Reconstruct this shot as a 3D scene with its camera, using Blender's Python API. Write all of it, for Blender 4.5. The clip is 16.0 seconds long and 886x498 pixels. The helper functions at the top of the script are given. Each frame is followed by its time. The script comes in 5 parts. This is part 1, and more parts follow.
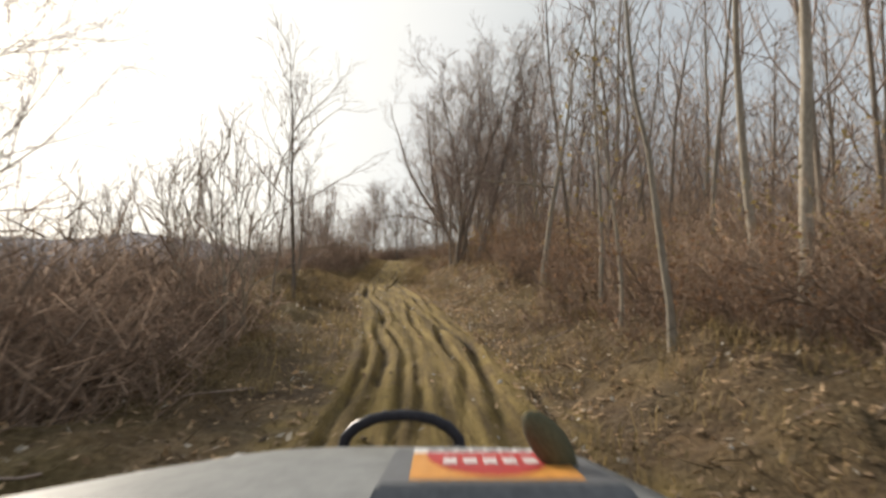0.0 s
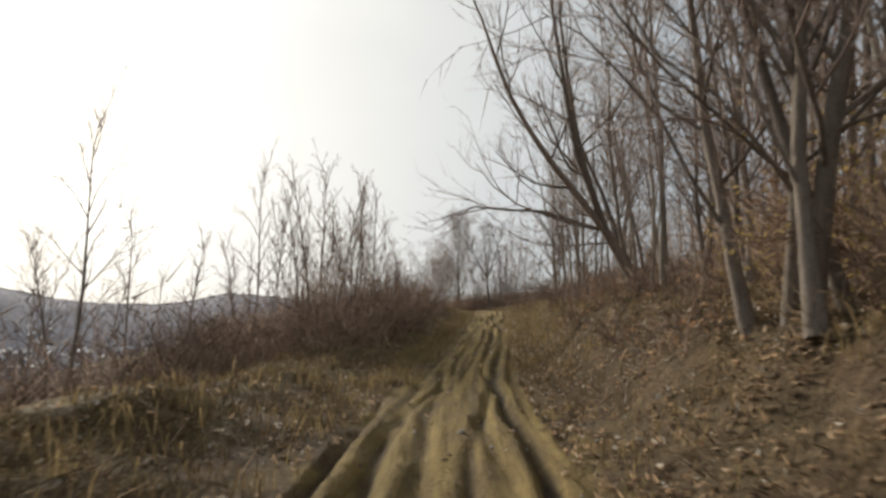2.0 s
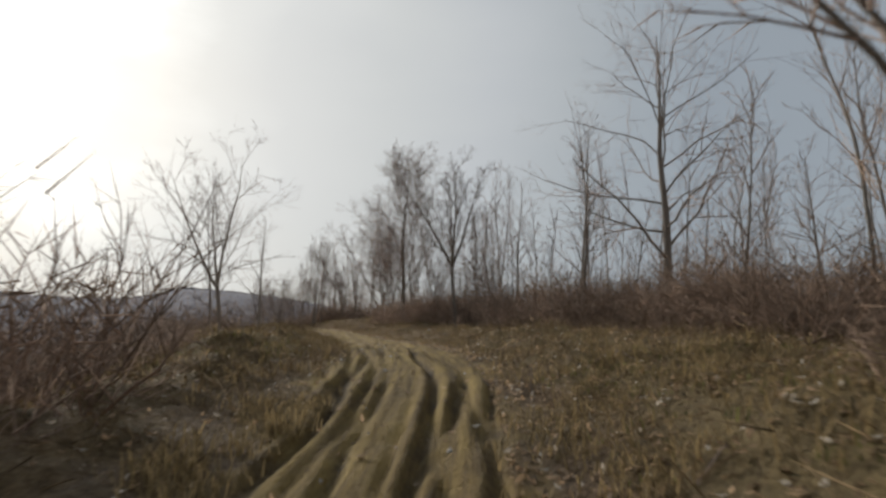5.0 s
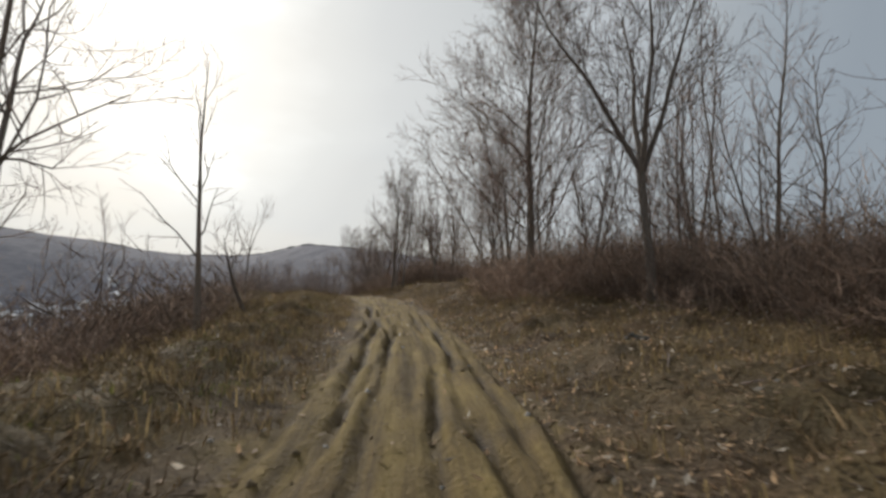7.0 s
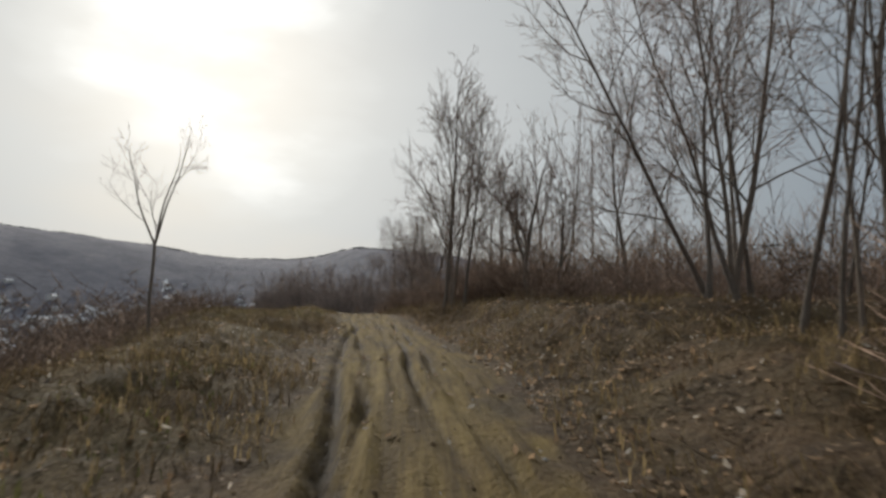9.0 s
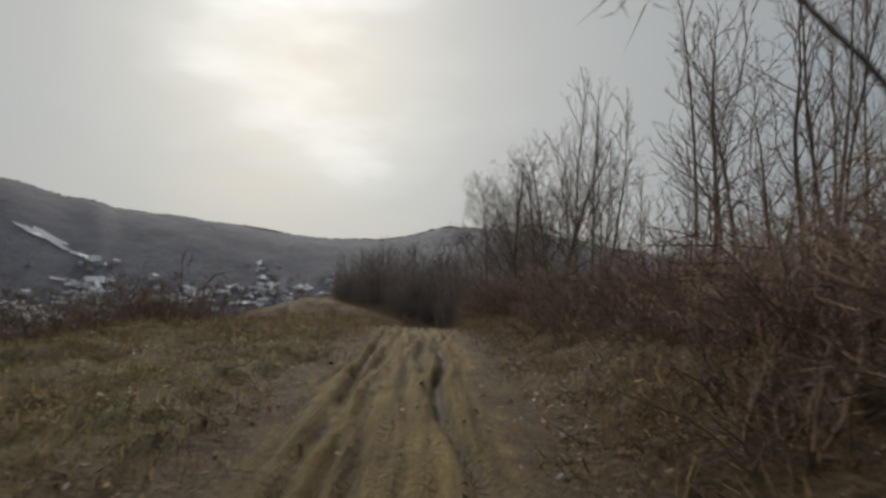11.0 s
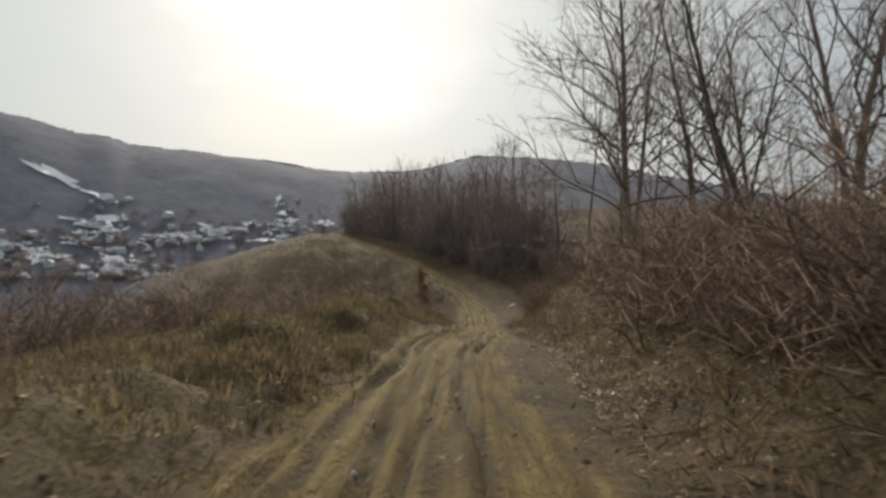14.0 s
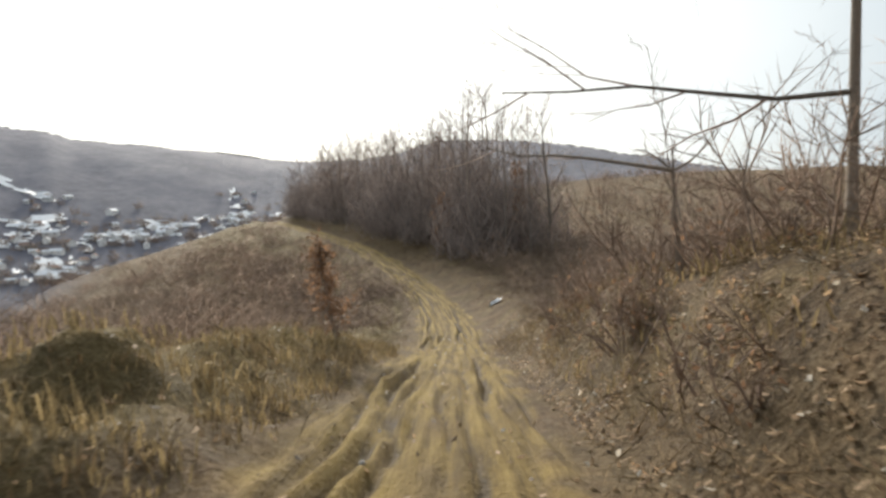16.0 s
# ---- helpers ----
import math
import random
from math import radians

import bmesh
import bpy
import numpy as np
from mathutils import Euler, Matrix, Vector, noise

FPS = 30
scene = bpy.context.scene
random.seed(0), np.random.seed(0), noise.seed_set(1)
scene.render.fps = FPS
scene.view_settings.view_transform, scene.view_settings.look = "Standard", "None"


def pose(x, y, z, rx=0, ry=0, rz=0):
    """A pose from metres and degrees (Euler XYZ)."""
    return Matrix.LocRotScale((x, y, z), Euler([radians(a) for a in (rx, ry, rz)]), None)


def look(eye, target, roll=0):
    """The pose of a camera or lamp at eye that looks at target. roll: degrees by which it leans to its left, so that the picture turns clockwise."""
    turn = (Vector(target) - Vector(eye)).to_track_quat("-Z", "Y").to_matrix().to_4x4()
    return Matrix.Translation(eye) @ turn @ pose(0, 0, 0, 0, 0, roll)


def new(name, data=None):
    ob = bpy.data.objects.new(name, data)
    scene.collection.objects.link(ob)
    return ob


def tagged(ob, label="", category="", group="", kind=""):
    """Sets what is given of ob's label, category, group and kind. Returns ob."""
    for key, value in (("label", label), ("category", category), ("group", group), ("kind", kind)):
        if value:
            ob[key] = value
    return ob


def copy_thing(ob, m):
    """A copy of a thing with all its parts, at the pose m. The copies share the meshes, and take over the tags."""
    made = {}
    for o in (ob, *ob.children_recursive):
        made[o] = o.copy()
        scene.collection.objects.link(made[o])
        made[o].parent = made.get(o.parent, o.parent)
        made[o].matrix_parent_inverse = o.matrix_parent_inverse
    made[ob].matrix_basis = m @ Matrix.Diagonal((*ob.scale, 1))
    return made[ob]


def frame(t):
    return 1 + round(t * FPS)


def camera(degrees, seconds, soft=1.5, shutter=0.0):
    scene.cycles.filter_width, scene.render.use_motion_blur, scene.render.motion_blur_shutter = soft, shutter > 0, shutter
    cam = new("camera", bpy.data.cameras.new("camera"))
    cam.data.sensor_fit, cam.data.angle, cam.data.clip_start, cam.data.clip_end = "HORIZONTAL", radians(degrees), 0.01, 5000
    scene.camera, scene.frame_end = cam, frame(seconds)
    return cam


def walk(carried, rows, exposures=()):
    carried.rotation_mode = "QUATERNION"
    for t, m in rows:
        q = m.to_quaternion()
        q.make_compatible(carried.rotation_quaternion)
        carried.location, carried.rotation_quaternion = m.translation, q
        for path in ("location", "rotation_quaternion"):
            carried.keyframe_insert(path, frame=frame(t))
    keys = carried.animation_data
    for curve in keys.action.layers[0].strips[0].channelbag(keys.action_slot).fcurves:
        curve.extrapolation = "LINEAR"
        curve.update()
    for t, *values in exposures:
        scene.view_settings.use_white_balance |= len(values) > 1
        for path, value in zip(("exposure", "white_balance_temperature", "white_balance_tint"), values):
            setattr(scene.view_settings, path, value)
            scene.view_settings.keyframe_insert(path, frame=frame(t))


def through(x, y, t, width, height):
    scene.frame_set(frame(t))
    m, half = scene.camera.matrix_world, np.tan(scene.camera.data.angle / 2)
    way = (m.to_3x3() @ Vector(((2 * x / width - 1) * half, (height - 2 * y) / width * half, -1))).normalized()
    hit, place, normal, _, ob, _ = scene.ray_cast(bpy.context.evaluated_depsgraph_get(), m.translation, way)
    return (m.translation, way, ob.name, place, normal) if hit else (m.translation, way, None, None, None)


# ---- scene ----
cam = camera(69.8, 16.0, 2.85, 0.14)
PATH = [
    (0, (0.000, 0.000, 1.550), (0.556, 1.912, 1.741), 1.96),
    (0.5, (1.750, 5.894, 1.762), (2.253, 7.815, 1.998), 1.30),
    (1, (3.045, 11.596, 2.249), (3.448, 13.532, 2.545), -0.98),
    (1.5, (4.032, 17.413, 2.842), (4.289, 19.369, 3.174), -0.68),
    (2, (4.771, 23.091, 3.479), (5.048, 25.043, 3.813), -0.26),
    (2.5, (5.447, 28.585, 3.899), (5.834, 30.519, 4.228), -2.00),
    (3, (6.364, 33.764, 4.178), (6.837, 35.685, 4.477), 0.75),
    (3.5, (7.585, 39.114, 4.663), (8.139, 41.006, 4.999), 1.10),
    (3.7, (8.231, 41.124, 4.918), (8.799, 43.012, 5.255), 0.15),
    (5.8, (14.151, 65.226, 7.972), (14.345, 67.195, 8.263), 1.20),
    (6, (14.322, 67.507, 8.160), (14.488, 69.484, 8.414), 1.27),
    (6.5, (14.645, 73.220, 8.533), (14.725, 75.211, 8.711), 0.45),
    (7, (14.679, 78.682, 8.665), (14.680, 80.674, 8.845), 0.34),
    (7.5, (14.574, 83.866, 8.893), (14.511, 85.856, 9.087), -0.89),
    (8, (14.291, 89.196, 9.055), (14.210, 91.181, 9.286), -1.19),
    (8.5, (13.726, 94.895, 9.459), (13.623, 96.884, 9.641), -0.50),
    (9, (12.962, 100.417, 9.866), (12.798, 102.401, 10.055), 0.48),
    (9.5, (12.617, 105.369, 10.085), (12.355, 107.338, 10.315), 0.77),
    (10, (11.631, 111.044, 10.468), (11.305, 113.001, 10.724), -0.55),
    (10.2, (11.198, 113.254, 10.611), (10.847, 115.208, 10.846), -0.30),
    (12.3, (5.764, 136.996, 11.157), (5.214, 138.919, 11.178), 0.91),
    (12.5, (5.121, 139.212, 11.094), (4.562, 141.132, 11.110), 0.86),
    (13, (3.337, 144.728, 10.943), (2.779, 146.649, 10.932), 1.02),
    (13.5, (1.741, 150.162, 10.692), (1.183, 152.082, 10.640), 0.38),
    (14, (0.535, 155.498, 10.244), (0.008, 157.426, 10.160), -0.19),
    (14.5, (-0.654, 160.674, 9.708), (-1.156, 162.608, 9.615), -0.36),
    (15, (-1.820, 165.442, 9.190), (-2.283, 167.386, 9.112), -0.48),
    (15.5, (-2.874, 169.806, 8.840), (-3.310, 171.755, 8.735), -1.00),
    (16, (-3.375, 174.079, 8.334), (-3.799, 176.030, 8.214), -2.27),
]
walk(cam, [(t, look(eye, target, roll)) for t, eye, target, roll in PATH],
     exposures=[(0, 0.8, 7250, 11), (1.5, 0.58, 7100, 11), (2.5, 0.25, 6850, 10), (3.5, 0.05, 6800, 10), (6.0, 0.0, 6600, 10), (8.5, -0.15, 6550, 9), (10.0, -0.4, 6600, 9), (12.5, -0.6, 6700, 8), (13.5, -0.15, 6750, 8), (14.5, 0.2, 6700, 8), (15.5, 0.8, 6800, 8), (16.0, 0.97, 6800, 8)])

# ---- sky, sun and light ----
SUN_BEARING, SUN_HEIGHT = 26.0, 22.0  # degrees to the left of +y, and over the horizon
sun_way = Vector((-math.sin(radians(SUN_BEARING)) * math.cos(radians(SUN_HEIGHT)), math.cos(radians(SUN_BEARING)) * math.cos(radians(SUN_HEIGHT)), math.sin(radians(SUN_HEIGHT))))


def build_sky():
    """Thin high cloud over a pale winter sky, glowing round the veiled sun."""
    w = bpy.data.worlds.new("winter_sky")
    scene.world = w
    w.use_nodes = True
    n, l = w.node_tree.nodes, w.node_tree.links
    back = n["Background"]
    sky = n.new("ShaderNodeTexSky")
    sky.sky_type, sky.sun_disc = "NISHITA", False
    sky.sun_elevation, sky.sun_rotation = radians(SUN_HEIGHT), radians(-SUN_BEARING)
    sky.air_density, sky.dust_density, sky.altitude = 1.2, 2.5, 300
    way = n.new("ShaderNodeTexCoord").outputs["Generated"]
    flat = n.new("ShaderNodeMapping")
    flat.inputs["Scale"].default_value = (1, 1, 2.6)
    l.new(way, flat.inputs["Vector"])
    cloud = n.new("ShaderNodeTexNoise")
    cloud.inputs["Scale"].default_value, cloud.inputs["Detail"].default_value, cloud.inputs["Roughness"].default_value = 2.1, 6, 0.5
    l.new(flat.outputs["Vector"], cloud.inputs["Vector"])
    dot = n.new("ShaderNodeVectorMath")
    dot.operation = "DOT_PRODUCT"
    dot.inputs[1].default_value = sun_way
    l.new(way, dot.inputs[0])
    glow = n.new("ShaderNodeMapRange")
    patchy = n.new("ShaderNodeMath")
    patchy.operation, patchy.inputs[1].default_value = "MULTIPLY_ADD", 0.10
    l.new(cloud.outputs["Fac"], patchy.inputs[0])
    l.new(dot.outputs["Value"], patchy.inputs[2])
    glow.inputs["From Min"].default_value, glow.inputs["From Max"].default_value = 0.60, 1.052
    l.new(patchy.outputs[0], glow.inputs["Value"])
    veil = n.new("ShaderNodeMapRange")
    veil.inputs["From Min"].default_value, veil.inputs["From Max"].default_value = 0.36, 0.62
    veil.inputs["To Min"].default_value, veil.inputs["To Max"].default_value = 0.92, 0.98
    l.new(cloud.outputs["Fac"], veil.inputs["Value"])
    shade = n.new("ShaderNodeValToRGB")
    e = shade.color_ramp.elements
    e[0].position, e[0].color = 0.0, (3.0, 3.45, 3.95, 1)
    e[1].position, e[1].color = 1.0, (20, 20, 19.6, 1)
    for at, tone in ((0.2, (3.5, 3.95, 4.4, 1)), (0.37, (4.2, 4.6, 4.95, 1)), (0.55, (5.1, 5.45, 5.8, 1)), (0.72, (6.0, 6.3, 6.45, 1)), (0.866, (7.0, 7.25, 7.35, 1)), (0.925, (8.0, 8.2, 8.15, 1)), (0.955, (9.4, 9.55, 9.4, 1)), (0.98, (12.6, 12.7, 12.5, 1))):
        e.new(at).color = tone
    l.new(glow.outputs["Result"], shade.inputs["Fac"])
    both = n.new("ShaderNodeMix")
    both.data_type = "RGBA"
    l.new(veil.outputs["Result"], both.inputs["Factor"])
    l.new(sky.outputs["Color"], both.inputs[6])
    l.new(shade.outputs["Color"], both.inputs[7])
    l.new(both.outputs[2], back.inputs["Color"])
    back.inputs["Strength"].default_value = 0.1
    sun = new("sun", bpy.data.lights.new("sun", "SUN"))
    sun.data.energy, sun.data.angle, sun.data.color = 3.3, radians(15), (1.0, 0.95, 0.87)
    sun.matrix_world = look((0, 0, 60), Vector((0, 0, 60)) - sun_way)


build_sky()


# ---- materials ----
def material(name, rough=0.9, metal=0.0):
    m = bpy.data.materials.new(name)
    m.use_nodes = True
    n, l = m.node_tree.nodes, m.node_tree.links
    b = n["Principled BSDF"]
    b.inputs["Roughness"].default_value, b.inputs["Metallic"].default_value = rough, metal
    b.inputs["Specular IOR Level"].default_value = 0.25
    return m, n, l, b


def noise_node(n, l, coord, scale, detail=6, rough=0.6):
    t = n.new("ShaderNodeTexNoise")
    t.inputs["Scale"].default_value, t.inputs["Detail"].default_value, t.inputs["Roughness"].default_value = scale, detail, rough
    l.new(coord, t.inputs["Vector"])
    return t.outputs["Fac"]


def ramp(n, l, fac, stops):
    r = n.new("ShaderNodeValToRGB")
    e = r.color_ramp.elements
    while len(e) < len(stops):
        e.new(0.5)
    for k, (at, c) in enumerate(stops):
        e[k].position, e[k].color = at, (*c, 1)
    l.new(fac, r.inputs["Fac"])
    return r.outputs["Color"]


def mix(n, l, fac, a, b, kind="MIX"):
    x = n.new("ShaderNodeMix")
    x.data_type, x.blend_type = "RGBA", kind
    for socket, v in ((x.inputs["Factor"], fac), (x.inputs[6], a), (x.inputs[7], b)):
        if isinstance(v, (int, float)):
            socket.default_value = v
        elif isinstance(v, tuple):
            socket.default_value = (*v, 1)
        else:
            l.new(v, socket)
    return x.outputs[2]


def bumped(n, l, b, height, strength, distance):
    u = n.new("ShaderNodeBump")
    u.inputs["Strength"].default_value, u.inputs["Distance"].default_value = strength, distance
    l.new(height, u.inputs["Height"])
    l.new(u.outputs["Normal"], b.inputs["Normal"])


def coords(n, which="Object"):
    return n.new("ShaderNodeTexCoord").outputs[which]


def plain(name, dark, light, scale, rough=0.9, bump=0.4, dist=0.01, metal=0.0, vary=0.0, island=0.0, stretch=None, through=0.0):
    """A surface of two tones with coarse and fine unevenness; vary: how much one thing differs from the next, island: one piece from the next."""
    m, n, l, b = material(name, rough, metal)
    c = coords(n)
    if stretch:
        g = n.new("ShaderNodeMapping")
        g.inputs["Scale"].default_value = stretch
        l.new(c, g.inputs["Vector"])
        c = g.outputs["Vector"]
    f = noise_node(n, l, c, scale)
    g = noise_node(n, l, c, scale * 6.3, 4, 0.7)
    col = ramp(n, l, f, [(0.3, dark), (0.7, light)])
    col = mix(n, l, 0.55, col, ramp(n, l, g, [(0.25, tuple(v * 0.6 for v in dark)), (0.75, tuple(min(1, v * 1.25) for v in light))]))
    for much, node, out in ((vary, "ShaderNodeObjectInfo", "Random"), (island, "ShaderNodeNewGeometry", "Random Per Island")):
        if much:
            r = n.new(node)
            col = mix(n, l, 1.0, col, ramp(n, l, r.outputs[out], [(0.0, (1 - much,) * 3), (1.0, (1 + much * 0.6, 1 + much * 0.5, 1 + much * 0.4))]), "MULTIPLY")
    l.new(col, b.inputs["Base Color"])
    bumped(n, l, b, g, bump, dist)
    if through:
        t, x = n.new("ShaderNodeBsdfTranslucent"), n.new("ShaderNodeMixShader")
        x.inputs["Fac"].default_value = through
        l.new(col, t.inputs["Color"])
        l.new(b.outputs["BSDF"], x.inputs[1])
        l.new(t.outputs["BSDF"], x.inputs[2])
        l.new(x.outputs["Shader"], n["Material Output"].inputs["Surface"])
    return m


BARK = plain("bark", (0.14, 0.115, 0.095), (0.38, 0.325, 0.27), 14.0, 0.95, 1.0, 0.03, vary=0.35, stretch=(1, 1, 0.25))
BARK_PALE = plain("pale_bark", (0.19, 0.165, 0.13), (0.40, 0.36, 0.30), 5.0, 0.9, 0.6, 0.012, vary=0.25, stretch=(1, 1, 0.3))
TWIG = plain("twig_bark", (0.23, 0.178, 0.152), (0.46, 0.375, 0.33), 3.0, 0.9, 0.2, 0.003, vary=0.3, island=0.35)
BRUSH = plain("brush_stems", (0.165, 0.115, 0.088), (0.365, 0.272, 0.21), 2.0, 0.95, 0.2, 0.003, vary=0.35, island=0.45)
# Copse stems, greyed and lightened by a touch of haze in the colour.
HAZED_BRUSH = plain("hazed_brush_stems", (0.19, 0.15, 0.13), (0.38, 0.31, 0.275), 2.0, 0.95, 0.2, 0.003, island=0.45)
PALE_BRUSH = plain("pale_brush_stems", (0.24, 0.165, 0.115), (0.46, 0.34, 0.25), 2.0, 0.95, 0.2, 0.003, island=0.45)
PALE_LEAF = plain("bleached_leaf", (0.45, 0.39, 0.31), (0.74, 0.69, 0.6), 9.0, 0.6, 0.2, 0.004, island=0.3, through=0.45)
RUST_LEAF = plain("withered_leaf", (0.19, 0.105, 0.062), (0.40, 0.255, 0.16), 8.0, 0.8, 0.3, 0.004, vary=0.2, island=0.5, through=0.45)
OCHRE_LEAF = plain("ochre_leaf", (0.22, 0.16, 0.06), (0.46, 0.36, 0.16), 8.0, 0.75, 0.3, 0.004, vary=0.2, island=0.4, through=0.45)
LITTER = plain("fallen_leaf", (0.20, 0.12, 0.065), (0.60, 0.46, 0.31), 9.0, 0.7, 0.3, 0.004, island=0.8, through=0.45)
WEED = plain("dead_weeds", (0.11, 0.075, 0.04), (0.30, 0.215, 0.12), 2.0, 0.9, 0.1, 0.003, island=0.6, through=0.2)
DRY_GRASS = plain("dry_grass", (0.19, 0.14, 0.07), (0.38, 0.295, 0.16), 4.0, 0.85, 0.1, 0.003, island=0.5, through=0.45)
GREEN_GRASS = plain("winter_grass", (0.09, 0.105, 0.03), (0.23, 0.22, 0.085), 4.0, 0.85, 0.1, 0.003, island=0.5, through=0.45)
CLOD = plain("mud_clod", (0.16, 0.11, 0.06), (0.38, 0.28, 0.16), 12.0, 0.95, 0.7, 0.02, island=0.3)
STONE = plain("pale_stone", (0.32, 0.29, 0.25), (0.6, 0.57, 0.52), 9.0, 0.9, 0.5, 0.01, island=0.2)
PLASTER = plain("white_plaster", (0.62, 0.60, 0.57), (0.82, 0.81, 0.78), 0.6, 0.9, 0.2, 0.01, vary=0.2)
ROOF = plain("roof_tiles", (0.28, 0.17, 0.13), (0.46, 0.36, 0.31), 1.2, 0.85, 0.4, 0.05, vary=0.4)
SNOW = plain("old_snow", (0.72, 0.73, 0.76), (0.86, 0.87, 0.9), 0.4, 0.8, 0.3, 0.05)
WINDOW = plain("dark_pane", (0.03, 0.035, 0.04), (0.06, 0.065, 0.07), 2.0, 0.15, 0.0)


def ground_material(road):
    """Wet and dry mud on the track; leaf litter, bare soil and dry turf beside it; far off leafless woods and fields
    tinted with painted haze.
    """
    m, n, l, b = material("muddy_track" if road else "leaf_strewn_ground", 0.95)
    c = coords(n)
    big, mid, fine, grit = (noise_node(n, l, c, s, d, 0.65) for s, d in ((0.13, 5), (1.1, 6), (7.0, 6), (42.0, 4)))

    def attribute(name):
        a = n.new("ShaderNodeAttribute")
        a.attribute_name = name
        return a

    def mask(name):
        return attribute(name).outputs["Fac"]

    def cells(scale):
        v = n.new("ShaderNodeTexVoronoi")
        v.inputs["Scale"].default_value = scale
        warp = n.new("ShaderNodeVectorMath")
        warp.operation = "MULTIPLY_ADD"
        t = n.new("ShaderNodeTexNoise")
        t.inputs["Scale"].default_value = scale * 0.7
        l.new(c, t.inputs["Vector"])
        l.new(t.outputs["Color"], warp.inputs[0])
        warp.inputs[1].default_value = (1.2 / scale,) * 3
        l.new(c, warp.inputs[2])
        l.new(warp.outputs[0], v.inputs["Vector"])
        g = n.new("ShaderNodeSeparateColor")
        l.new(v.outputs["Color"], g.inputs[0])
        return v.outputs["Distance"], g.outputs[0]

    # Streaks along the track, from its own lengthwise coordinates.
    lane = n.new("ShaderNodeTexNoise")
    lane.inputs["Scale"].default_value, lane.inputs["Detail"].default_value, lane.inputs["Roughness"].default_value = 1.0, 5, 0.65
    l.new(attribute("lane").outputs["Vector"], lane.inputs["Vector"])
    mud = ramp(n, l, lane.outputs["Fac"], [(0.38, (0.115, 0.074, 0.024)), (0.5, (0.31, 0.212, 0.062)), (0.63, (0.53, 0.38, 0.125))])
    mud = mix(n, l, 0.3, mud, ramp(n, l, fine, [(0.3, (0.10, 0.062, 0.022)), (0.72, (0.44, 0.31, 0.12))]))
    mud = mix(n, l, 0.15, mud, ramp(n, l, grit, [(0.35, (0.08, 0.052, 0.02)), (0.65, (0.42, 0.31, 0.14))]))
    wet = ramp(n, l, fine, [(0.3, (0.035, 0.022, 0.010)), (0.7, (0.115, 0.074, 0.03))])
    mud = mix(n, l, mask("wet"), mud, wet)
    dist, pick = cells(13.0)
    dist2, pick2 = cells(29.0)
    leaf = ramp(n, l, pick, [(0.0, (0.061, 0.037, 0.021)), (0.45, (0.164, 0.102, 0.057)), (0.8, (0.262, 0.176, 0.102)), (1.0, (0.385, 0.295, 0.197))])
    leaf = mix(n, l, 0.45, leaf, ramp(n, l, pick2, [(0.0, (0.049, 0.031, 0.018)), (0.6, (0.197, 0.127, 0.074)), (1.0, (0.369, 0.271, 0.164))]))
    leaf = mix(n, l, 0.42, leaf, ramp(n, l, mid, [(0.38, (0.022, 0.015, 0.008)), (0.52, (0.115, 0.072, 0.035)), (0.66, (0.25, 0.155, 0.075))]))
    turf = ramp(n, l, mid, [(0.36, (0.085, 0.059, 0.024)), (0.5, (0.17, 0.119, 0.044)), (0.66, (0.3, 0.215, 0.085))])
    turf = mix(n, l, 0.5, turf, ramp(n, l, pick2, [(0.0, (0.065, 0.048, 0.020)), (1.0, (0.36, 0.272, 0.142))]))
    turf = mix(n, l, 0.3, turf, ramp(n, l, grit, [(0.3, (0.070, 0.054, 0.022)), (0.7, (0.34, 0.262, 0.135))]))
    # Purple-grey base carries the haze of distance, painted over the far slopes.
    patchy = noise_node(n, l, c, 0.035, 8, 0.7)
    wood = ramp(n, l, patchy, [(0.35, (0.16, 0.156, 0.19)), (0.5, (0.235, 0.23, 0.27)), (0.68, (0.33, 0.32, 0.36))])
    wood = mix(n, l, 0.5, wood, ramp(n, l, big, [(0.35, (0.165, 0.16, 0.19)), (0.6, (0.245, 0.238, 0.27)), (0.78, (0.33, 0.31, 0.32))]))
    col = mix(n, l, mask("turf"), leaf, turf)
    col = mix(n, l, mask("mud"), col, mud)
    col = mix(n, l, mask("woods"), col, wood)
    l.new(col, b.inputs["Base Color"])
    g = n.new("ShaderNodeMapRange")
    g.inputs["To Min"].default_value, g.inputs["To Max"].default_value = 0.95, 0.8
    l.new(mask("wet"), g.inputs["Value"])
    l.new(g.outputs["Result"], b.inputs["Roughness"])
    total = fine
    for extra in (grit, dist, lane.outputs["Fac"]):
        h = n.new("ShaderNodeMath")
        h.operation = "ADD"
        l.new(total, h.inputs[0])
        l.new(extra, h.inputs[1])
        total = h.outputs[0]
    bumped(n, l, b, total, 1.0, 0.09)
    # Tree crowns of the far woods, as coarse relief.
    crowns = n.new("ShaderNodeBump")
    crowns.inputs["Distance"].default_value = 2.6
    l.new(mask("woods"), crowns.inputs["Strength"])
    l.new(noise_node(n, l, c, 0.16, 8, 0.75), crowns.inputs["Height"])
    l.new(crowns.outputs["Normal"], b.inputs["Normal"].links[0].from_node.inputs["Normal"])
    return m


GROUND, ROAD = ground_material(False), ground_material(True)
# Paler and bluer than real crowns: distance haze is put into the colour.
HAZED_WOOD = plain("hazed_woods", (0.3, 0.295, 0.32), (0.42, 0.41, 0.44), 0.08, 0.95, 0.0, 0.01, island=0.3, through=0.5)
PAINT = plain("dusty_grey_paint", (0.16, 0.165, 0.165), (0.27, 0.275, 0.27), 3.0, 0.42, 0.1, 0.002)
PAINT_DARK = plain("dark_grey_paint", (0.09, 0.095, 0.105), (0.16, 0.165, 0.175), 6.0, 0.4, 0.1, 0.002)
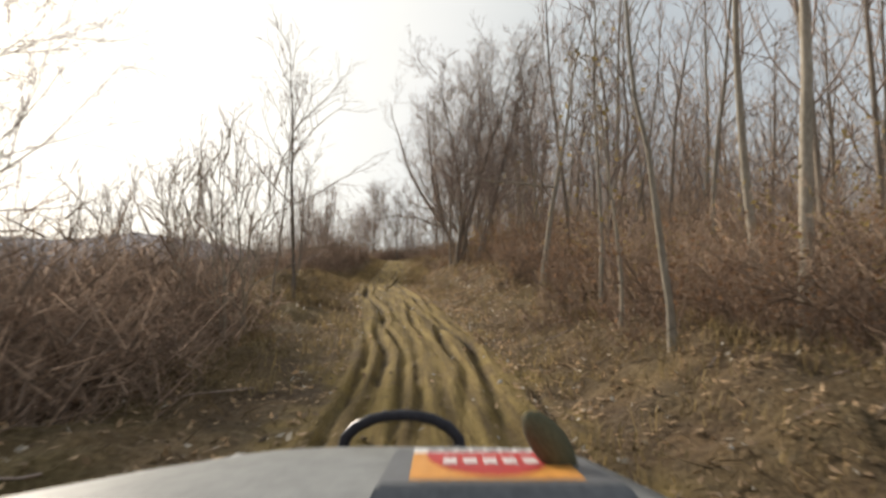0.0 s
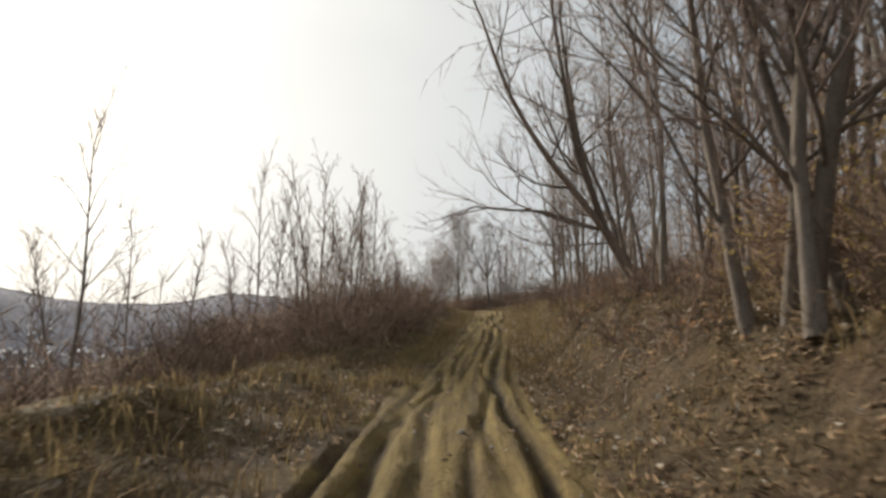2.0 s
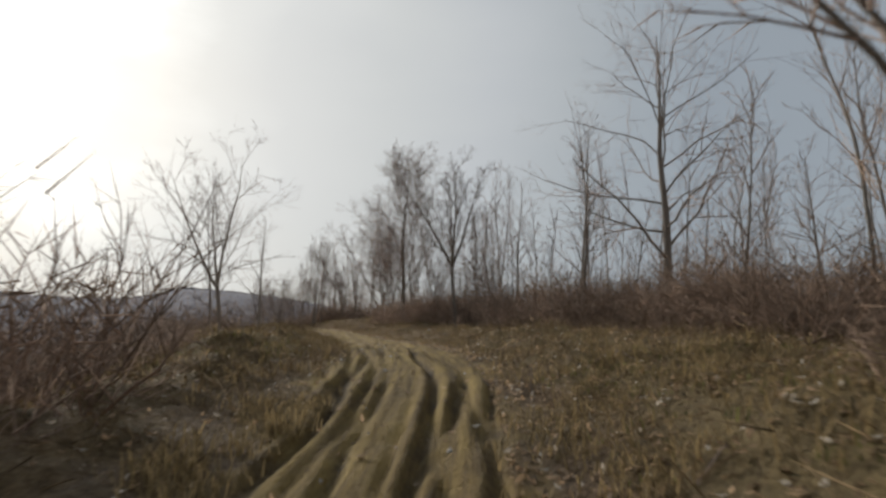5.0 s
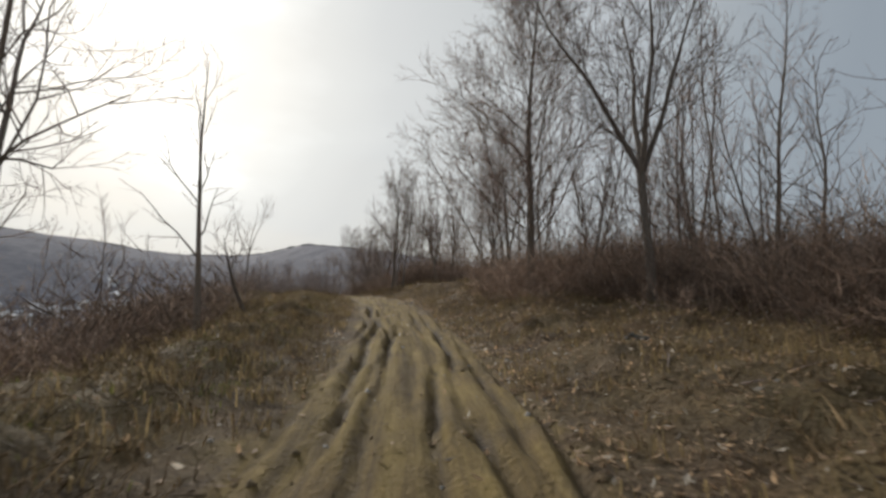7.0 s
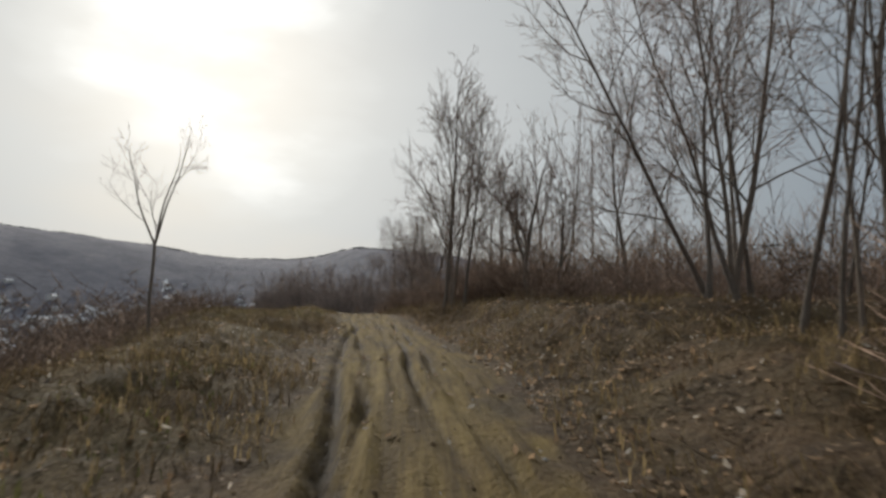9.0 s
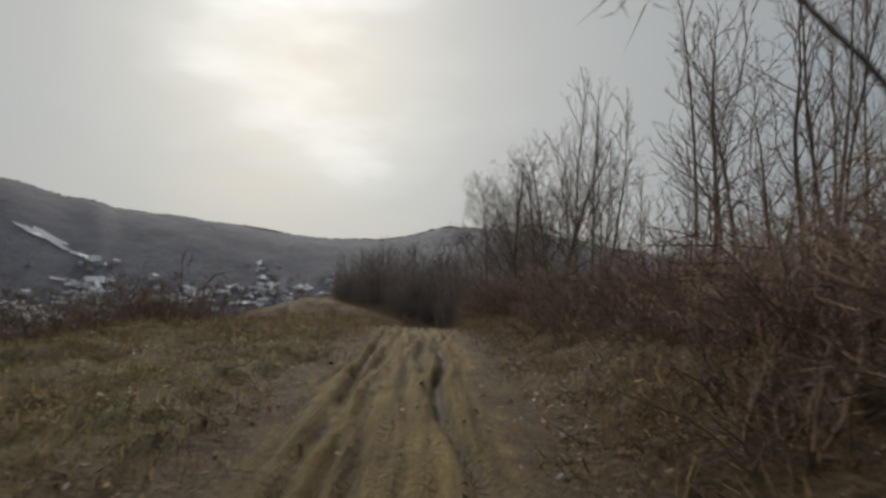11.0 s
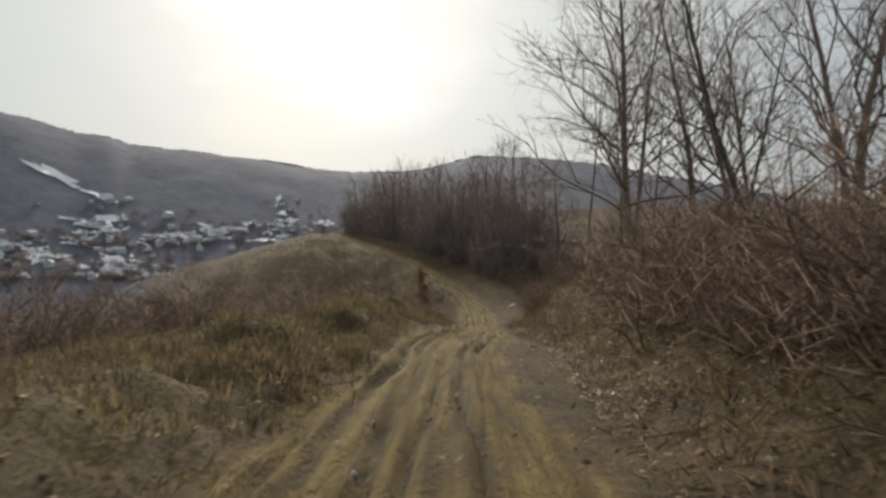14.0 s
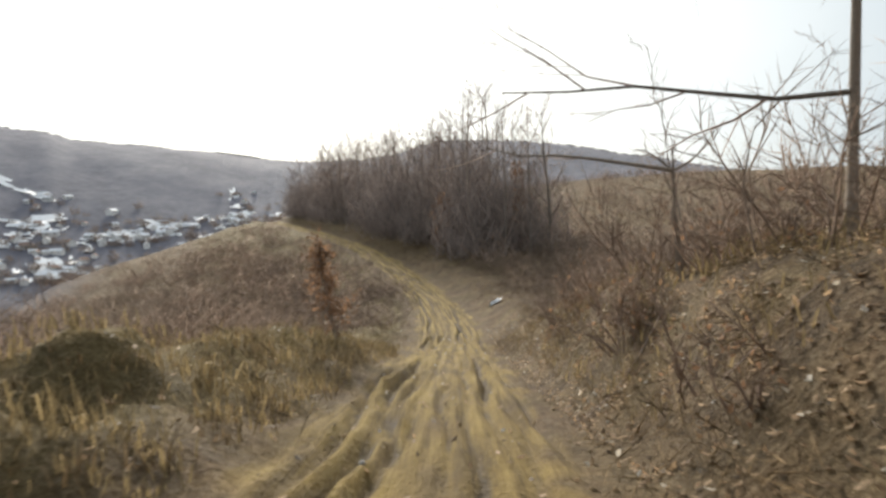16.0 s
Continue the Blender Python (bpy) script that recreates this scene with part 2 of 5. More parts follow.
RUBBER = plain("black_rubber", (0.015, 0.015, 0.016), (0.045, 0.042, 0.04), 8.0, 0.7, 0.3, 0.004)
HOOP = plain("black_gloss_tube", (0.012, 0.012, 0.018), (0.03, 0.028, 0.035), 8.0, 0.3, 0.05, 0.001)
STEEL = plain("dull_steel", (0.35, 0.35, 0.35), (0.6, 0.6, 0.6), 12.0, 0.4, 0.1, 0.001, metal=0.8)
GLASSY = plain("lens_glass", (0.45, 0.46, 0.47), (0.6, 0.61, 0.62), 10.0, 0.1, 0.1, 0.002)
OLIVE = plain("muddy_olive", (0.05, 0.05, 0.03), (0.13, 0.12, 0.07), 14.0, 0.8, 0.3, 0.003)
ORANGE = plain("orange_film", (0.62, 0.25, 0.05), (0.72, 0.33, 0.08), 6.0, 0.45, 0.05, 0.001)
RED = plain("red_film", (0.42, 0.03, 0.035), (0.52, 0.05, 0.05), 6.0, 0.45, 0.05, 0.001)
WHITE = plain("white_film", (0.66, 0.65, 0.64), (0.8, 0.79, 0.78), 6.0, 0.45, 0.05, 0.001)
SHEETING = plain("pale_plastic", (0.5, 0.56, 0.62), (0.72, 0.76, 0.8), 9.0, 0.4, 0.3, 0.005)

# ---- lie of the land ----
TRACK = [  # y, x, z of the track's middle
    (-300, 0, -9.0), (-120, 0, -4.0), (-40, -2.0, -1.0), (0.0, 0.00, 0.05), (5.9, 1.75, 0.26), (11.6, 3.04, 0.75), (17.4, 4.03, 1.34), (23.1, 4.77, 1.98),
    (28.6, 5.45, 2.40), (33.8, 6.36, 2.68), (39.1, 7.58, 3.16), (67.5, 14.32, 6.66), (73.2, 14.65, 7.03), (78.7, 14.68, 7.17), (83.9, 14.57, 7.39), (89.2, 14.29, 7.56),
    (94.9, 13.73, 7.96), (100.4, 12.96, 8.37), (105.4, 12.62, 8.58), (111.0, 11.63, 8.97), (139.2, 5.12, 9.59), (144.7, 3.34, 9.44), (150.2, 1.74, 9.19),
    (155.5, 0.54, 8.74), (160.7, -0.65, 8.21), (165.4, -1.82, 7.69), (169.8, -2.87, 7.34), (174.1, -3.38, 6.83), (185.0, -5.7, 5.0), (197.0, -8.0, 3.05),
    (207.0, -10.2, 2.2), (216.0, -13.1, 2.1), (230.0, -19.6, 3.0), (246.0, -28.8, 4.2), (262.0, -40.5, 5.5), (300.0, -68.0, 7.5), (400.0, -138.0, 7.0),
    (1800.0, -1100.0, 11.0)]
LAND = [  # y, left shoulder width, left slope, right bank height, right slope beyond
    (-60, 3.0, 0.30, 0.6, 0.05), (0, 2.6, 0.34, 0.6, 0.05), (12, 2.8, 0.30, 0.8, 0.06), (28, 3.4, 0.26, 1.4, 0.07), (36, 3.4, 0.25, 1.8, 0.06), (44, 3.0, 0.24, 1.4, 0.06), (50, 2.8, 0.24, 1.0, 0.06), (58, 3.0, 0.28, 1.0, 0.05),
    (66, 3.8, 0.38, 0.45, 0.04), (90, 4.2, 0.42, 0.42, 0.03), (106, 4.6, 0.42, 0.6, 0.02), (113, 5.2, 0.42, 0.85, 0.02), (122, 6.0, 0.36, 0.85, 0.02), (135, 9.0, 0.32, 0.6, 0.02), (147, 9.5, 0.30, 0.5, 0.02),
    (160, 7.0, 0.30, 0.75, 0.04), (172, 7.0, 0.26, 1.3, 0.08), (180, 7.0, 0.26, 2.2, 0.06), (187, 7.0, 0.26, 2.2, 0.06), (200, 6.0, 0.24, 0.9, 0.09), (240, 4.0, 0.25, 0.8, 0.08)]
SKYLINE = [  # bearing to the left of +y in degrees, height of the hills over the eye in degrees
    (-180, 5), (-120, 4), (-70, 2.4), (-40, 1.0), (-20, 0.4), (-13, 1.4), (-7, 2.8), (-1, 4.0), (4, 4.9), (8, 5.3), (12.5, 5.5), (14, 5.2), (16.5, 4.45), (19, 4.25), (23, 4.2), (27, 4.5), (30.5, 5.1), (37, 5.7), (41, 6.0), (42.2, 6.5), (44.5, 6.6),
    (48, 7.6), (51.5, 8.0), (58, 8.8), (70, 9), (100, 8), (140, 6), (180, 5)]
HUB = (6.0, 140.0, 10.0)
HUMP = [(-60, 0), (15, 0), (21, 1.1), (30, 1.0), (37, 0.3), (60, 0.1), (72, 0.6), (95, 0.5), (106, 0.3), (135, 0.2), (150, 0.6), (160, 0.9), (170, 1.2), (178, 1.9), (188, 1.9), (195, 0.9), (205, 0.3), (300, 0)]  # y, hummocks along the downhill verge


def curve(rows, n):
    ys = np.array([r[0] for r in rows], float)
    vs = np.array([r[n] for r in rows], float)
    return lambda y: np.interp(y, ys, vs)


def smooth(a, b, v):
    k = np.clip((v - a) / (b - a), 0, 1)
    return k * k * (3 - 2 * k)


WAVE_SETS = {}


def waves(x, y, size, seed):
    """Rolling unevenness: a sum of crossing waves, between about -1 and 1."""
    if seed not in WAVE_SETS:
        r = np.random.RandomState(seed)
        WAVE_SETS[seed] = [(r.rand() * 6.283, 0.6 + 1.1 * r.rand(), r.rand() * 6.283) for _ in range(7)]
    total = 0.0
    for a, f, p in WAVE_SETS[seed]:
        c, s, f = math.cos(a), math.sin(a), f * 6.283 / size
        total = total + np.sin((x * c + y * s) * f + p + 1.3 * np.sin((x * s - y * c) * f * 0.6 + p))
    return total / 4


_ys = np.arange(-300, 1800, 2.0)
_k = np.exp(-0.5 * (np.arange(-4, 5) / 1.6) ** 2)
_k /= _k.sum()
_soft = lambda n: np.convolve(np.pad(curve(TRACK, n)(_ys), 4, mode="edge"), _k, "valid")
_tx, _tz = _soft(1), _soft(2)
track_x = lambda y: np.interp(y, _ys, _tx)
track_z = lambda y: np.interp(y, _ys, _tz)
hump = curve(HUMP, 1)
shoulder, fall, bank, rise, skyline = curve(LAND, 1), curve(LAND, 2), curve(LAND, 3), curve(LAND, 4), curve(SKYLINE, 1)


WIDTH = [  # y, half the width of the mud, how far its middle lies off the track's line
    (-60, 1.3, 0.1), (34, 1.25, 0.15), (40, 0.9, 0.25), (60, 0.95, 0.2), (68, 1.4, -0.1), (88, 1.3, -0.1), (98, 1.0, 0.1), (112, 0.95, -0.2), (130, 1.1, -0.3), (142, 1.2, -0.4), (170, 1.2, -0.5), (182, 1.25, -0.2), (300, 1.3, 0.0)]
mud_half, mud_mid = curve(WIDTH, 1), curve(WIDTH, 2)


def ruts(u, y):
    """The wheel ruts: grooves and pushed-up ridges along the track."""
    drift = 0.16 * waves(y, y * 0.3, 22.0, 5)
    z = 0.0 * u
    for k, (at, wide, deep) in enumerate(((-1.5, 0.09, 0.07), (-1.22, 0.075, 0.08), (-0.88, 0.1, 0.13), (-0.6, 0.07, 0.08), (-0.32, 0.08, 0.07), (0.08, 0.07, 0.06), (0.42, 0.09, 0.1), (0.74, 0.1, 0.13), (1.04, 0.08, 0.08), (1.38, 0.09, 0.08))):
        go = deep * (1 + 0.3 * smooth(50, 80, y)) * np.clip(0.6 + 0.7 * waves(y, y * 0.1 + 9 * k, 17.0, 20 + k) + 0.12 * waves(y, y * 0.2 + 5 * k, 1.7, 60 + k), 0.25, 1.1)
        off = u - mud_mid(y) - at - drift - 0.17 * waves(y, y * 0.2, 11.0, 30 + k) - 0.03 * waves(y, y * 0.3, 1.3, 70 + k)
        z = z - go * np.exp(-((off / wide) ** 2)) + 0.4 * go * (np.exp(-(((off - 2.0 * wide) / wide) ** 2)) + np.exp(-(((off + 2.0 * wide) / wide) ** 2)))
    z = z + 0.03 * waves(u * 3.0, y * 1.1, 1.1, 90) * smooth(0.2, 0.6, waves(u, y * 0.5, 2.6, 91))
    z = np.maximum(z, -0.13 + 0.3 * np.minimum(z + 0.13, 0))
    return z * (1 - smooth(0.0, 0.35, np.abs(u - mud_mid(y)) - mud_half(y)))


def far_land(x, y):
    """Valley to the left, then hills all round up to their skyline."""
    dx, dy = x - HUB[0], y - HUB[1]
    r = np.hypot(dx, dy) + 1e-6
    az = np.degrees(np.arctan2(-dx, dy))
    left = smooth(4, 26, az) * (1 - smooth(120, 170, az))
    far = 620 + 260 * left
    top = HUB[2] + 1 + far * np.tan(np.radians(skyline(az)))
    low = -34 * left - 4
    k = smooth(0.36, 1.0, r / far)
    hill = low + (top - low) * k
    over = np.maximum(r / far - 1, 0)
    return np.where(r < far, hill, top - 60 * np.minimum(over, 1.0)) + 1.0 * waves(x, y, 95.0, 3) * smooth(120, 400, r)


def land(x, y):
    """Height of the ground, without the ruts."""
    u = x - track_x(y)
    zc = track_z(y)
    a = np.abs(u)
    lw = shoulder(y)
    d = np.maximum(-u - lw, 0)
    drop = fall(y) * (np.sqrt(d * d + 1.0) - 1.0)
    lump = 0.8 + 0.2 * waves(x, y, 4.2, 14) + 0.26 * waves(x, y, 1.7, 15) * np.minimum(hump(y), 1)
    lip = (0.12 + 0.55 * hump(y)) * lump * np.exp(-(((u + 3.5 + 0.4 * hump(y)) / (0.9 + 0.6 * hump(y))) ** 2))
    e = np.maximum(u - 1.7, 0)
    up = bank(y) * smooth(0, 2.2, e) + rise(y) * np.maximum(e - 2.2, 0)
    near = zc - drop + lip + up
    rough = smooth(1.5, 3.5, a)
    near = near + rough * (0.16 * waves(x, y, 5.5, 11) + 0.08 * waves(x, y, 1.9, 12)) + 0.22 * smooth(4, 12, a) * waves(x, y, 14.0, 13)
    w = np.maximum(smooth(45, 170, -u), smooth(60, 220, u))
    w = np.maximum(w, smooth(300, 430, y))
    w = np.maximum(w, smooth(120, 280, -y))
    return near * (1 - w) + w * far_land(x, y)


def surface(x, y):
    """Height of the ground with ruts and small unevenness, as the sheet has it."""
    u = x - track_x(y)
    a = np.abs(u)
    on = 1 - smooth(1.7, 2.6, a)
    dip = ruts(u, y) * on * (1 - smooth(240, 300, y))
    near = 1 - smooth(9, 30, a)
    fine = near * ((0.012 + 0.02 * smooth(1.4, 2.4, a)) * waves(x, y, 0.62, 41) + 0.09 * smooth(1.6, 3.0, a) * waves(x, y, 0.9, 42)) + 0.008 * on * waves(u * 2.6, y * 0.35, 0.55, 43)
    return land(x, y) + dip + fine, dip


def ground_z(x, y):
    return float(land(np.array(x, float), np.array(y, float)))

# ---- building helpers ----
def part(name, mesh, mat, parent=None, label=""):
    """Links a mesh, or a bmesh, as one object under a thing or part."""
    if isinstance(mesh, bmesh.types.BMesh):
        bm, mesh = mesh, bpy.data.meshes.new(name)
        bm.to_mesh(mesh)
        bm.free()
    if mat and not mesh.materials:
        mesh.materials.append(mat)
    ob = new(name, mesh)
    ob.parent = parent
    if label:
        tagged(ob, label)
    return ob


def mesh_of(name, verts, faces, mat=None, shade=False):
    """A mesh from arrays: faces is a list of (n, k) index arrays."""
    me = bpy.data.meshes.new(name)
    verts = np.asarray(verts, np.float32)
    loops = np.concatenate([np.asarray(f, np.int32).ravel() for f in faces])
    sizes = np.concatenate([np.full(len(f), np.asarray(f).shape[1], np.int32) for f in faces])
    me.vertices.add(len(verts))
    me.vertices.foreach_set("co", verts.ravel())
    me.loops.add(len(loops))
    me.loops.foreach_set("vertex_index", loops)
    me.polygons.add(len(sizes))
    me.polygons.foreach_set("loop_start", np.concatenate([[0], np.cumsum(sizes)[:-1]]).astype(np.int32))
    if shade:
        me.polygons.foreach_set("use_smooth", np.ones(len(sizes), bool))
    me.update(calc_edges=True)
    if mat:
        me.materials.append(mat)
    return me


def cross(a, b):
    """Cross product of single vectors or rows of them."""
    a, b = np.asarray(a, float), np.asarray(b, float)
    return np.stack([a[..., 1] * b[..., 2] - a[..., 2] * b[..., 1], a[..., 2] * b[..., 0] - a[..., 0] * b[..., 2], a[..., 0] * b[..., 1] - a[..., 1] * b[..., 0]], -1)


def tube_arrays(lines, sides=4):
    """Vertices, quads and triangles of tapered tubes along polylines: lines is a list of (points, radii, sides)."""
    verts, faces, tris, at = [], [], [], 0
    for pts, rad, k in lines:
        pts, rad = np.asarray(pts, float), np.asarray(rad, float)
        k = k or sides
        way = np.empty_like(pts)
        way[1:-1], way[0], way[-1] = pts[2:] - pts[:-2], pts[1] - pts[0], pts[-1] - pts[-2]
        way /= np.linalg.norm(way, axis=1, keepdims=True) + 1e-9
        ref = np.array([0.31, 0.17, 0.93]) if abs(way[0, 2]) < 0.8 else np.array([0.95, 0.2, 0.1])
        a = cross(way, ref)
        a /= np.linalg.norm(a, axis=1, keepdims=True) + 1e-9
        b = cross(way, a)
        ang = np.arange(k) * 2 * np.pi / k
        ring = pts[:, None] + rad[:, None, None] * (np.cos(ang)[None, :, None] * a[:, None] + np.sin(ang)[None, :, None] * b[:, None])
        n = len(pts)
        if k == 3:  # thin twigs run out to a point
            n -= 1
            ring = ring[:-1]
            low, tip = at + (n - 1) * 3, at + n * 3
            tris.append([(low, low + 1, tip), (low + 1, low + 2, tip), (low + 2, low, tip)])
        verts.append(ring.reshape(-1, 3))
        if k == 3:
            verts.append(pts[-1:])
        i = np.arange(n - 1)[:, None] * k + np.arange(k)[None]
        j = np.arange(n - 1)[:, None] * k + (np.arange(k)[None] + 1) % k
        faces.append(np.stack([i, j, j + k, i + k], -1).reshape(-1, 4) + at)
        at += n * k + (k == 3)
    return np.concatenate(verts), np.concatenate(faces), np.array(tris, int).reshape(-1, 3)


def tubes(name, lines, mat):
    v, f, t = tube_arrays(lines)
    return mesh_of(name, v, [a for a in (f, t) if len(a)], mat, shade=True)


def turned(rng, way, angle, spin=None):
    """The direction way, tilted by an angle to a random or given side."""
    x, y, z = (float(v) for v in way)
    n = math.sqrt(x * x + y * y + z * z) + 1e-9
    x, y, z = x / n, y / n, z / n
    rx, ry, rz = (0.3, 0.9, 0.2) if abs(z) > 0.7 else (0.0, 0.0, 1.0)
    sx, sy, sz = y * rz - z * ry, z * rx - x * rz, x * ry - y * rx
    n = math.sqrt(sx * sx + sy * sy + sz * sz) + 1e-9
    sx, sy, sz = sx / n, sy / n, sz / n
    ox, oy, oz = y * sz - z * sy, z * sx - x * sz, x * sy - y * sx
    s = rng.rand() * 6.283 if spin is None else spin
    ca, sa, cs, ss = math.cos(angle), math.sin(angle), math.cos(s), math.sin(s)
    return np.array([x * ca + (sx * cs + ox * ss) * sa, y * ca + (sy * cs + oy * ss) * sa, z * ca + (sz * cs + oz * ss) * sa])


def stem(rng, start, way, length, r0, r1, segs, wobble, lift):
    """One branch: a wavering line that bends upwards by lift."""
    pts, p, d = [np.array(start, float)], np.array(start, float), np.array(way, float)
    for _ in range(segs):
        d = d + rng.randn(3) * wobble + np.array([0, 0, lift])
        d /= np.linalg.norm(d)
        p = p + d * length / segs
        pts.append(p.copy())
    return np.array(pts), np.linspace(r0, r1, segs + 1)


def tree_lines(seed, height, girth, clear, limbs, spread, levels=(5, 4, 3), lift=0.10, wobble=0.09, forks=1, lean=(0, 0), angle=0.75, thin=1.0, stems=1, share=0.5, boughs=(), stout=0.4):
    """Trunks, limbs and twigs of a bare tree. clear: part of the height with no limbs; forks: leaders above it; stems: trunks from one stool;
    boughs: marked limbs as (height, bearing in degrees, rise, length, radius)."""
    rng = np.random.RandomState(seed)
    trunks, wood, twigs = [], [], []
    last = len(levels)

    def twig_tree(p, d, length, r, level, bend=None):
        segs = 5 if level == 0 else (1 if level == last and level > 1 else (2 if level >= 2 or level == last else 3))
        pts, rad = stem(rng, p, d, length, r, max(r * 0.3, 0.003 * thin), segs, wobble * 1.5, lift * 0.7 if bend is None else bend)
        (wood if level == 0 else twigs).append((pts, rad, 5 if level == 0 else (4 if level == 1 else 3)))
        if level >= last:
            return
        for k in range(levels[level]):
            f = 0.2 + 0.79 * (k + rng.rand()) / levels[level]
            i = f * (len(pts) - 1)
            a = min(int(i), len(pts) - 2)
            q, w = pts[a] + (pts[a + 1] - pts[a]) * (i - a), pts[a + 1] - pts[a]
            twig_tree(q, turned(rng, w, 0.4 + 0.5 * rng.rand()), length * (0.62 - 0.25 * f) * (0.7 + 0.6 * rng.rand()), max(min(r * (0.6 - 0.3 * f), 0.02 if level else 1), 0.0042 * thin), level + 1)

    for s in range(stems):
        tilt = np.array([lean[0], lean[1], 1.0]) + (np.append(rng.randn(2) * 0.16, 0) if stems > 1 else 0)
        base = np.append(rng.randn(2) * 0.18 * min(stems - 1, 2), -0.15)
        tall = height * (1 if s == 0 else 0.7 + 0.3 * rng.rand())
        low, rad = stem(rng, base, tilt, tall * (clear if forks > 1 else 0.96), girth * (1 if s == 0 else 0.75), girth * (0.7 if forks > 1 else 0.08), 6 if forks > 1 else 11, wobble * 0.45, 0.03)
        rad[0] *= 1.35
        leaders = [(low, rad)]
        if forks > 1:
            for k in range(forks):
                d = turned(rng, low[-1] - low[-2], 0.28 + 0.3 * rng.rand(), 6.283 * (k + 0.3 * rng.rand()) / forks)
                leaders.append(stem(rng, low[-1], d, tall * (1 - clear) * (0.85 + 0.2 * rng.rand()), girth * 0.62, girth * 0.07, 8, wobble * 0.8, lift * 0.8))
        trunks.append((low, rad, 8))
        for pts, rr in leaders[1:]:
            wood.append((pts, rr, 6))
        if s == 0:
            for at, bearing, up, length, r in boughs:
                i = int(np.argmin(np.abs(low[:, 2] - at)))
                c = math.cos(radians(up))
                twig_tree(low[i], np.array([math.sin(radians(bearing)) * c, math.cos(radians(bearing)) * c, math.sin(radians(up))]), length, r, 0, 0.02)
        for n, (pts, rr) in enumerate(leaders):
            if forks > 1 and n == 0:
                continue
            count = limbs if forks == 1 else max(3, limbs // forks)
            first = clear if forks == 1 else 0.08
            for k in range(count):
                f = first + (0.97 - first) * (k + 0.8 * rng.rand()) / count
                i = f * (len(pts) - 1)
                a = min(int(i), len(pts) - 2)
                q, w, r = pts[a] + (pts[a + 1] - pts[a]) * (i - a), pts[a + 1] - pts[a], rr[a]
                size = tall * spread * (1 - share * (f - first) / (1 - first)) * (0.75 + 0.4 * rng.rand())
                twig_tree(q, turned(rng, w, angle * (1.05 - 0.4 * f) + 0.15 * rng.randn(), k * 2.4 + rng.rand()), size, max(r * stout, 0.011 * thin), 0)
    return trunks, wood, twigs


def make_tree(name, label, seed, bark=None, leaves=None, category="tree", group="", twig=None, fine=False, **shape):
    """A bare tree: trunk, limbs (single parts where fine) and a crown of twigs."""
    trunks, wood, twigs = tree_lines(seed, **shape)
    ob = tagged(new(name), label, category, group)
    for t in trunks:
        part("trunk", tubes("trunk", [t], bark or BARK), None, ob)
    if fine:
        for w in wood:
            part("limb", tubes("limb", [w], bark or BARK), None, ob)
    else:
        twigs = wood + twigs
    part("crown", tubes("crown", twigs, twig or TWIG), None, ob)
    if leaves:
        mat, per, size = leaves
        rng = np.random.RandomState(seed + 7)
        tips = np.concatenate([t[0][1:] for t in twigs])
        tips = tips[rng.rand(len(tips)) < per]
        part("foliage", leaf_cloud("foliage", tips + rng.randn(*tips.shape) * 0.05, size, rng, mat), None, ob, "withered leaves still hanging on")
    return ob


def leaf_cloud(name, at, size, rng, mat, flat=0.0):
    """Small folded leaves, two triangles each side of a bent midrib."""
    n = len(at)
    a = rng.randn(n, 3)
    a[:, 2] *= 1 - flat
    a /= np.linalg.norm(a, axis=1, keepdims=True)
    b = cross(a, rng.randn(n, 3) * (1 - flat) + np.array([0, 0, 3.0 * flat]))
    b /= np.linalg.norm(b, axis=1, keepdims=True) + 1e-9
    c = cross(a, b)
    s = (size * (0.6 + 0.8 * rng.rand(n)))[:, None]
    tip, butt, left, right = at + a * s, at - a * s * 0.8, at + b * s * 0.45 + c * s * 0.18, at - b * s * 0.45 + c * s * 0.18
    v = np.stack([butt, left, tip, right], 1).reshape(-1, 3)
    i = np.arange(n)[:, None] * 4
    return mesh_of(name, v, [np.concatenate([i + np.array([[0, 2, 1]]), i + np.array([[0, 3, 2]])])], mat)


